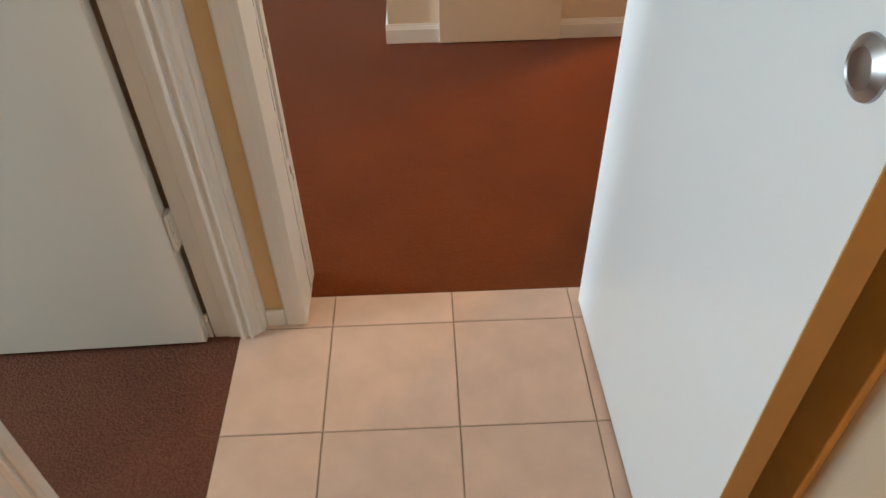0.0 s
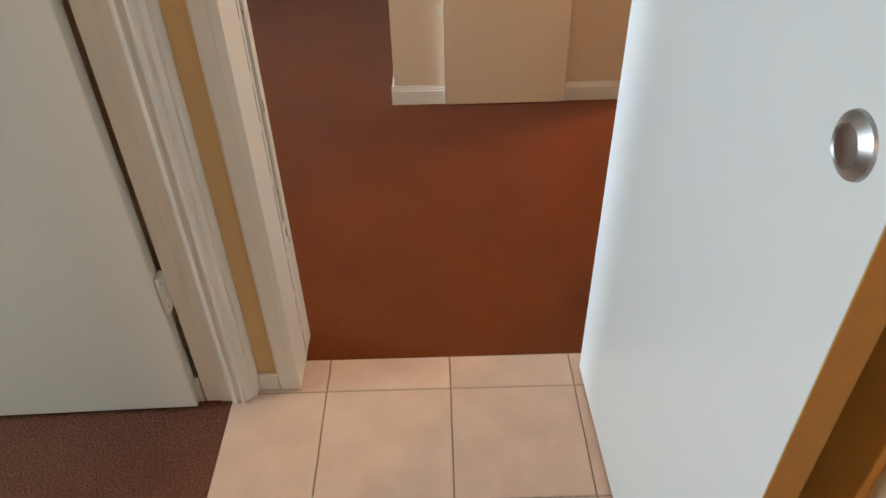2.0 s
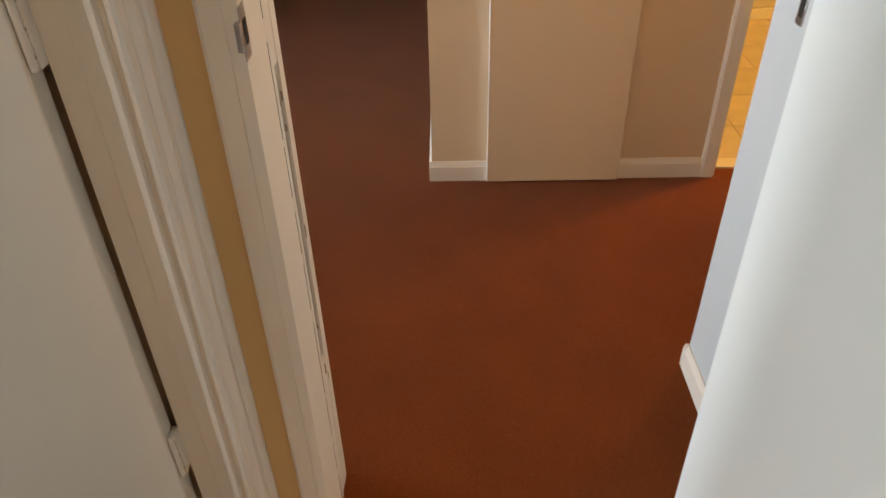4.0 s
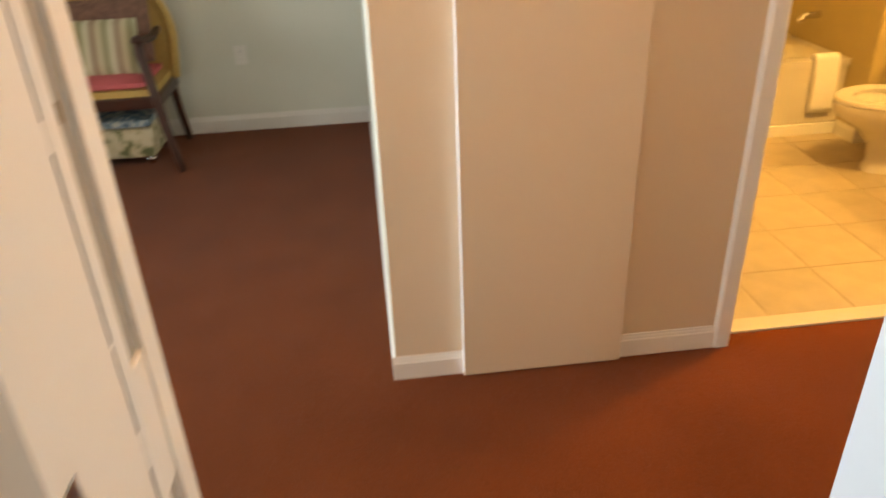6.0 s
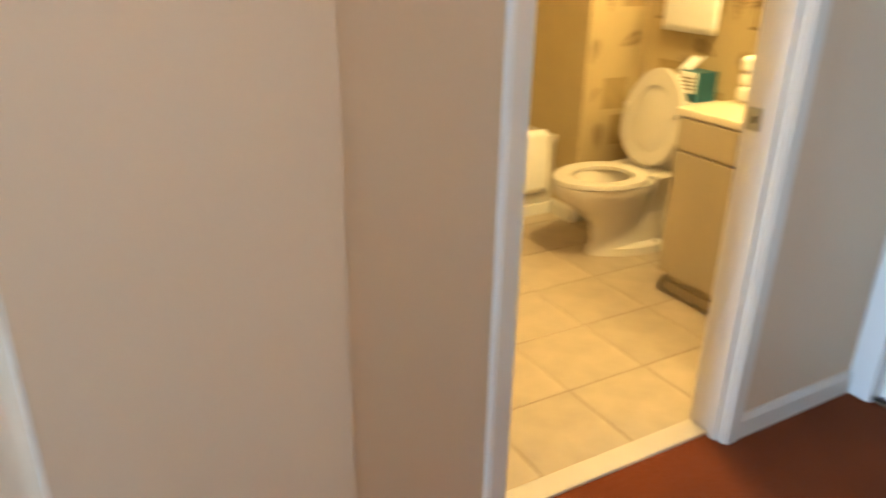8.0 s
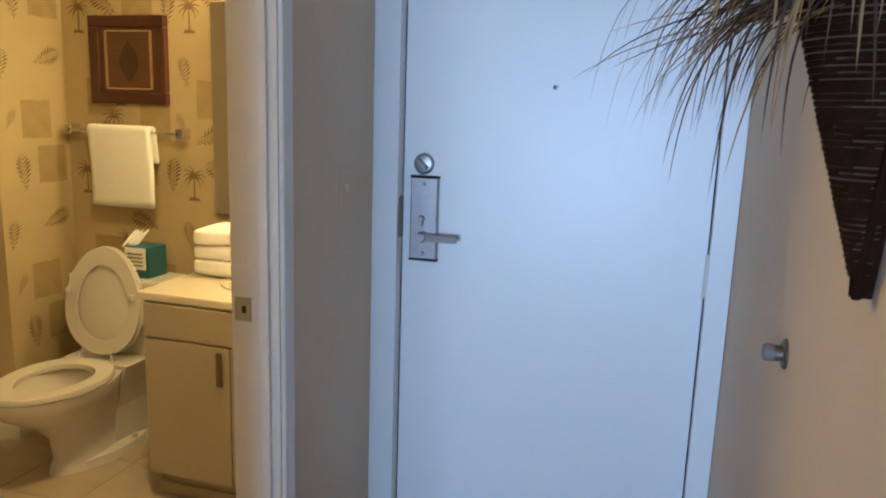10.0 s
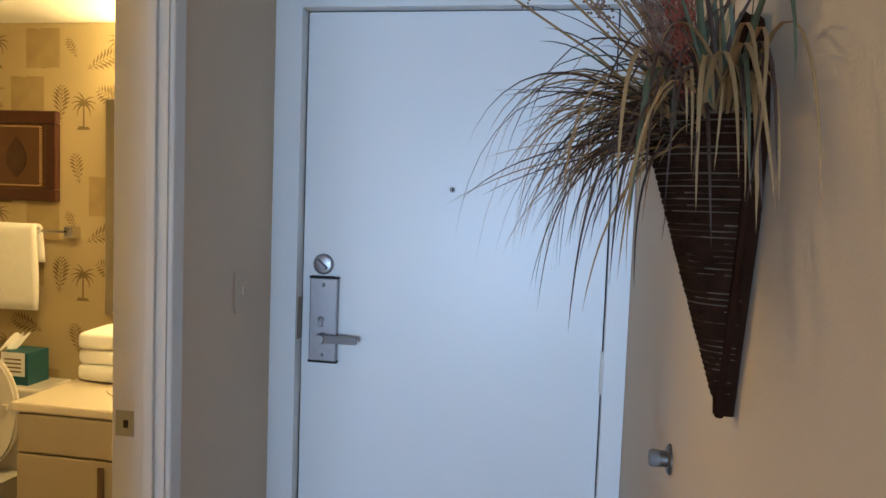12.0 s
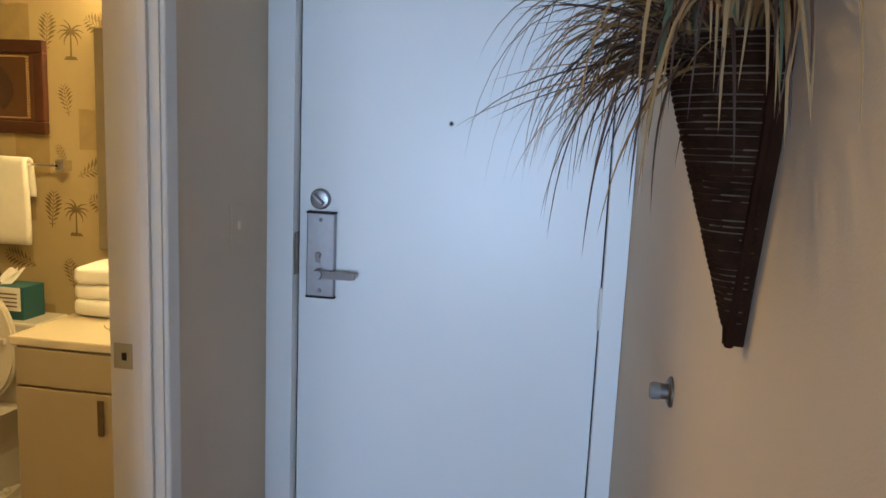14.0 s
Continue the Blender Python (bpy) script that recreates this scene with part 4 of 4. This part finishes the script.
leafo = lf + [(-y, z) for y, z in reversed(lf[1:-1])]
part("leaf_print", loft([[(x, y, z) for y, z in leafo] for x in (-0.0165, -0.0145)]), PIC_LEAF, pic, "dark leaf shape")
for k in range(22):
    z = -0.115 + 0.23 * k / 21
    for y in (-0.112, 0.112):
        part("bead", B(-0.019, -0.0135, y - 0.006, y + 0.006, z - 0.004, z + 0.004, 0.0015), GOLD_BEAD, pic)
for z in (-0.118, 0.118):
    part("bead_strip", B(-0.0175, -0.0135, -0.105, 0.105, z - 0.003, z + 0.003), GOLD_BEAD, pic)


# printed wallpaper: palms, ferns and soft square patches, flat on the paper
def flat(polys):
    """Polygons in (across, up), lying on the plane x = 0 of a papered wall."""
    bm = bmesh.new()
    for poly in polys:
        bm.faces.new([bm.verts.new((0, u, v)) for u, v in poly])
    return bm


def palm_polys(h):
    out = [[(-0.004, 0), (0.004, 0), (0.003, h * 0.62), (-0.003, h * 0.62)], [(-0.03, 0), (0.03, 0), (0.022, 0.014), (-0.02, 0.012)]]
    for k in range(9):
        a = math.pi * (k / 8) * 1.3 - 0.15 * math.pi
        ln = h * 0.36
        px, pz = 0.0, h * 0.62
        for s in range(5):
            d = a - (1 if math.cos(a) > 0 else -1) * s * 0.28
            qx, qz = px + ln / 5 * math.cos(d), pz + ln / 5 * math.sin(d)
            w = 0.0055 * (1 - s / 5.5)
            nx, nz = -math.sin(d) * w, math.cos(d) * w
            out.append([(px - nx, pz - nz), (qx - nx * 0.8, qz - nz * 0.8), (qx + nx * 0.8, qz + nz * 0.8), (px + nx, pz + nz)])
            px, pz = qx, qz
    return out


def fern_polys(ln, w, pairs=9):
    out = [[(-ln / 2, -0.0015), (ln / 2, -0.001), (ln / 2, 0.001), (-ln / 2, 0.0015)]]
    for k in range(pairs):
        u = -ln / 2 + ln * (k + 0.6) / pairs
        f = w * math.sin(math.pi * (k + 1.2) / (pairs + 1.4))
        for sg in (-1, 1):
            out.append([(u, 0), (u + f * 0.35, sg * f * 0.55), (u + f * 0.75, sg * f), (u + f * 0.62, sg * f * 0.45)])
    return out


def patch_polys(w, h):
    r = random.Random(5)
    k = 10
    top = [(-w / 2 + w * i / k, h / 2 + r.uniform(-0.003, 0.003)) for i in range(k + 1)]
    bot = [(w / 2 - w * i / k, -h / 2 + r.uniform(-0.003, 0.003)) for i in range(k + 1)]
    return [top + bot]


def data_of(polys, material):
    bm = flat(polys)
    me = bpy.data.meshes.new("wallpaper_print")
    bm.to_mesh(me)
    bm.free()
    me.materials.append(material)
    return me


PALM, FERN, CONE_LEAF, SMALL = data_of(palm_polys(0.165), PRINT), data_of(fern_polys(0.145, 0.042), PRINT), data_of(fern_polys(0.12, 0.034, 8), PRINT), data_of(fern_polys(0.085, 0.022, 7), PRINT)
PATCH = data_of(patch_polys(0.15, 0.155), PRINT_SOFT)
MOTIFS = ((PALM, 2.548, 1.72, 0), (PALM, 2.94, 1.96, 0), (FERN, 2.467, 1.99, 155), (FERN, 2.65, 1.82, 95), (CONE_LEAF, 2.576, 1.564, 80), (FERN, 2.395, 1.734, 88), (SMALL, 2.395, 1.88, 0), (PATCH, 2.449, 1.456, 0), (PATCH, 2.73, 2.04, 0), (PATCH, 2.80, 1.85, 0), (FERN, 2.97, 1.84, 30), (FERN, 2.80, 1.61, 20), (SMALL, 2.60, 2.04, 60), (PALM, 2.90, 1.42, 0))
east, stub = bpy.data.objects["wall_bath_east"], bpy.data.objects["wall_bath_stub"]
for dy in (-0.55, 0.0, 0.55):
    for dz in (0.0, -0.687, -1.374):
        for me, y, z, a in MOTIFS:
            yy, zz = y + dy, z + dz
            if 1.72 < yy < 3.10 and 0.12 < zz < 2.06:
                ob = new("wallpaper_print", me)
                ob.parent = east
                ob.matrix_world = pose(2.8485, yy, zz, a, 0, 0)
            if dy == 0 and 2.52 < yy - 0.05 < 2.80 and zz > 0.12:
                ob = new("wallpaper_print", me)
                ob.parent = stub
                ob.matrix_world = pose(yy - 0.05, 3.1885, zz, 0, 0, -90) @ pose(0, 0, 0, a, 0, 0)

# ---- bedroom ----
out = thing("wall_outlet", (-0.962, 4.2, 0.474), "ivory double power outlet on the bedroom wall", "outlet")
part("plate", B(-0.036, 0.036, -0.006, 0, -0.058, 0.058, 0.002), PLASTIC, out)
for z in (-0.024, 0.024):
    soc = part("socket", B(-0.017, 0.017, -0.009, -0.005, z - 0.014, z + 0.014, 0.003), PLASTIC, out)
    for x in (-0.006, 0.006):
        part("slot", B(x - 0.001, x + 0.001, -0.0098, -0.0088, z - 0.005, z + 0.005), BLACK, soc)

chair = thing("armchair", (-1.62, 3.80, 0.0), "dark wood armchair with round wicker back and cushions", "chair", "", 0)
W2 = 0.30
part("seat_frame", B(-W2, W2, -0.24, 0.24, 0.36, 0.425, 0.008), DARK_WOOD, chair)
part("seat", moved(pad(0.56, 0.46, 0.06, 0.4), 0, 0, 0.415), WICKER, chair, "honey coloured seat edge", True)
part("seat_cushion", moved(pad(0.52, 0.42, 0.075, 0.7), -0.02, -0.03, 0.455), PINK, chair, "coral pink seat cushion", True)
for s in (-1, 1):
    part("front_leg", tube([(s * (W2 + 0.045), -0.255, 0.0), (s * (W2 + 0.025), -0.25, 0.12), (s * (W2 - 0.005), -0.235, 0.28), (s * (W2 - 0.02), -0.225, 0.42)], 0.019, 0.027, 10), DARK_WOOD, chair, "curved dark front leg", True)
    part("arm_post", tube([(s * (W2 - 0.02), -0.225, 0.40), (s * (W2 - 0.04), -0.20, 0.52), (s * (W2 - 0.07), -0.16, 0.63), (s * (W2 - 0.065), -0.17, 0.70)], 0.027, 0.024, 10), DARK_WOOD, chair, "", True)
    part("arm_knob", moved(turned([(0.012, -0.02), (0.030, -0.008), (0.033, 0.008), (0.022, 0.024), (0.006, 0.03)], 16), s * (W2 - 0.065), -0.17, 0.705), DARK_WOOD, chair, "", True)
    part("armrest", tube([(s * (W2 - 0.065), -0.16, 0.70), (s * (W2 - 0.03), 0.0, 0.69), (s * (W2 - 0.04), 0.17, 0.70)], 0.020, 0.020, 10), DARK_WOOD, chair, "", True)
    part("back_leg", tube([(s * (W2 - 0.02), 0.32, 0.0), (s * (W2 - 0.03), 0.26, 0.20), (s * (W2 - 0.04), 0.22, 0.42)], 0.020, 0.024, 10), DARK_WOOD, chair, "", True)
arc = [(0.33 * math.cos(a), 0.20 + 0.05 * math.sin(a), 0.66 + 0.33 * math.sin(a)) for a in [math.pi * k / 20 for k in range(21)]]
part("back_hoop", tube([(0.30, 0.20, 0.42)] + arc + [(-0.30, 0.20, 0.42)], 0.028, 0.028, 10), WICKER, chair, "rounded wicker back rim", True)
back = bmesh.new()
fan = [back.verts.new((x * 0.97, y, z)) for x, y, z in [(0.30, 0.20, 0.44)] + arc + [(-0.30, 0.20, 0.44)]]
back.faces.new(fan)
ob = part("back_panel", back, WICKER, chair, "woven wicker back")
ob.modifiers.new("thickness", "SOLIDIFY").thickness = 0.016
p1 = pad(0.50, 0.34, 0.11, 0.8)
bmesh.ops.rotate(p1, verts=p1.verts, matrix=Matrix.Rotation(radians(72), 3, "X"))
pl1 = tagged(obj("back_pillow", p1, FLORAL_DARK, True), "dark floral back pillow against the wicker chair", "pillow")
pl1.location = (-1.62, 3.93, 0.70)
p2 = pad(0.44, 0.30, 0.10, 0.8)
bmesh.ops.rotate(p2, verts=p2.verts, matrix=Matrix.Rotation(radians(68), 3, "X"))
pl2 = tagged(obj("throw_pillow", p2, STRIPE, True), "tan and cream striped pillow on the chair", "pillow")
pl2.location = (-1.64, 3.80, 0.635)

ot = thing("ottoman", (-1.70, 3.86, 0.0), "floral upholstered ottoman tucked under the chair", "ottoman")
part("body", B(-0.27, 0.27, -0.19, 0.19, 0.045, 0.22, 0.03), OTTO_BODY, ot, "", True)
part("top_cushion", moved(pad(0.53, 0.38, 0.07, 0.5), 0, 0, 0.215), OTTO_TOP, ot, "blue floral top", True)
for sx in (-1, 1):
    for sy in (-1, 1):
        part("caster", moved(turned([(0.016, -0.012), (0.022, -0.008), (0.022, 0.008), (0.016, 0.012)], 16, "Y"), sx * 0.225, sy * 0.15, 0.022), CHROME, ot, "small metal caster", True)
        part("caster_stem", B(sx * 0.225 - 0.006, sx * 0.225 + 0.006, sy * 0.15 - 0.015, sy * 0.15 + 0.015, 0.03, 0.05), BLACK, ot)


# windows that let the daylight in
PANE = bpy.data.materials.new("clear_window_glass")
PANE.use_nodes = True
PANE.node_tree.nodes["Principled BSDF"].inputs["Transmission Weight"].default_value = 1.0
PANE.node_tree.nodes["Principled BSDF"].inputs["Roughness"].default_value = 0.02


def window(name, cx, cy, z0, z1, w, along, label):
    win = tagged(thing(name, (cx, cy, z0), label, "window"), "", "", "", "structure")
    h = z1 - z0
    bars = [(-w / 2, -w / 2 + 0.05, 0, h), (w / 2 - 0.05, w / 2, 0, h), (-w / 2 + 0.05, w / 2 - 0.05, 0, 0.05), (-w / 2 + 0.05, w / 2 - 0.05, h - 0.05, h), (-0.02, 0.02, 0.05, h - 0.05)]
    for a, b, c, d in bars:
        part("window_frame", B(-0.02, 0.02, a, b, c, d, 0.003) if along == "y" else B(a, b, -0.02, 0.02, c, d, 0.003), TRIM, win)
    part("pane", B(-0.034, -0.030, -w / 2 + 0.04, w / 2 - 0.04, 0.04, h - 0.04) if along == "y" else B(-w / 2 + 0.04, w / 2 - 0.04, -0.034, -0.030, 0.04, h - 0.04), PANE, win)
    return win


window("window_bedroom", -4.78, 1.35, 0.15, 2.1, 1.4, "y", "white framed tall bedroom window")
window("window_left_room", -3.78, -0.85, 0.75, 2.05, 0.9, "y", "white framed window of the next room")
window("window_south", 0.0, -3.78, 0.9, 2.0, 0.8, "x", "unseen white framed window added at the back for fill light")

cl = thing("ceiling_lamp", (0.05, -2.9, H), "round glowing glass ceiling lamp", "ceiling lamp")
part("base", turned([(0.15, -0.03), (0.16, 0.0)], 32), STEEL, cl)
DOME = GLOW.copy()
DOME.name = "warm_glowing_dome"
DOME.node_tree.nodes["Principled BSDF"].inputs["Emission Color"].default_value = (1.0, 0.70, 0.42, 1)
DOME.node_tree.nodes["Principled BSDF"].inputs["Emission Strength"].default_value = 46
part("dome", turned([(0.03, -0.10), (0.09, -0.088), (0.13, -0.06), (0.145, -0.031)], 32), DOME, cl, "", True)

bl = thing("bath_ceiling_lamp", (1.80, 1.94, 2.14), "round glowing bathroom ceiling lamp", "ceiling lamp")
part("base", turned([(0.13, -0.02), (0.14, 0.0)], 32), CHROME, bl)
BDOME = GLOW.copy()
BDOME.name = "bath_glowing_dome"
BDOME.node_tree.nodes["Principled BSDF"].inputs["Emission Strength"].default_value = 520
part("dome", turned([(0.02, -0.062), (0.045, -0.055), (0.063, -0.040), (0.070, -0.021)], 32), BDOME, bl, "", True)

# added fill lamp, out of view, that warms the hall panel
hl = thing("hall_ceiling_lamp", (0.24, 0.20, H), "unseen glowing dome added to light the hall panel", "ceiling lamp")
part("base", turned([(0.085, -0.02), (0.09, 0.0)], 32), STEEL, hl)
FILL_DOME = DOME.copy()
FILL_DOME.name = "hall_glowing_dome"
FILL_DOME.node_tree.nodes["Principled BSDF"].inputs["Emission Color"].default_value = (1.0, 0.66, 0.37, 1)
FILL_DOME.node_tree.nodes["Principled BSDF"].inputs["Emission Strength"].default_value = 118
part("dome", turned([(0.02, -0.065), (0.045, -0.058), (0.062, -0.042), (0.068, -0.021)], 32), FILL_DOME, hl, "", True)

# ---- floor tiles ----
struct("floor_tile_bed", B(-0.58, 0.52, -3.7, 0.004, -0.02, -0.004), GROUT, "grout bed under the vestibule tiles", "floor")
vt = struct("floor_vestibule_tiles", B(-0.575, 0.515, -3.695, -0.005, -0.006, -0.003), GROUT, "beige ceramic tile floor with thin dark grout", "floor")
tile_data = {}


def floor_tiles(owner, material, xs, ys, gap=0.0038):
    for x0, x1 in zip(xs, xs[1:]):
        for y0, y1 in zip(ys, ys[1:]):
            w, d = round(x1 - x0, 3), round(y1 - y0, 3)
            key = (material.name, w, d)
            if key not in tile_data:
                bm = B(-w / 2 + gap / 2, w / 2 - gap / 2, -d / 2 + gap / 2, d / 2 - gap / 2, -0.006, 0.0)
                bmesh.ops.bevel(bm, geom=[e for e in bm.edges if all(v.co.z > -0.001 for v in e.verts)], offset=0.0015, segments=1, affect="EDGES")
                me = bpy.data.meshes.new("tile")
                bm.to_mesh(me)
                bm.free()
                me.materials.append(material)
                tile_data[key] = me
            ob = new("tile", tile_data[key])
            ob.parent = owner
            ob.location = ((x0 + x1) / 2, (y0 + y1) / 2, 0.0)


floor_tiles(vt, TILE, [-0.578, -0.33, 0, 0.33, 0.515], [-3.6, -3.41, -3.08, -2.75, -2.42, -2.09, -1.76, -1.43, -1.10, -0.775, -0.445, -0.113, 0.002])
struct("floor_bath_bed", B(0.85, 2.85, 1.60, 4.12, -0.02, -0.003), GROUT, "grout bed under the bathroom tiles", "floor")
bt = struct("floor_bath_tiles", B(0.86, 2.84, 1.60, 3.4, -0.005, -0.002), GROUT, "cream ceramic bathroom floor tiles", "floor")
floor_tiles(bt, TILE_BATH, [0.85, 1.155, 1.485, 1.815, 2.145, 2.475, 2.85], [1.637, 1.946, 2.276, 2.606, 2.936, 3.266, 3.4])
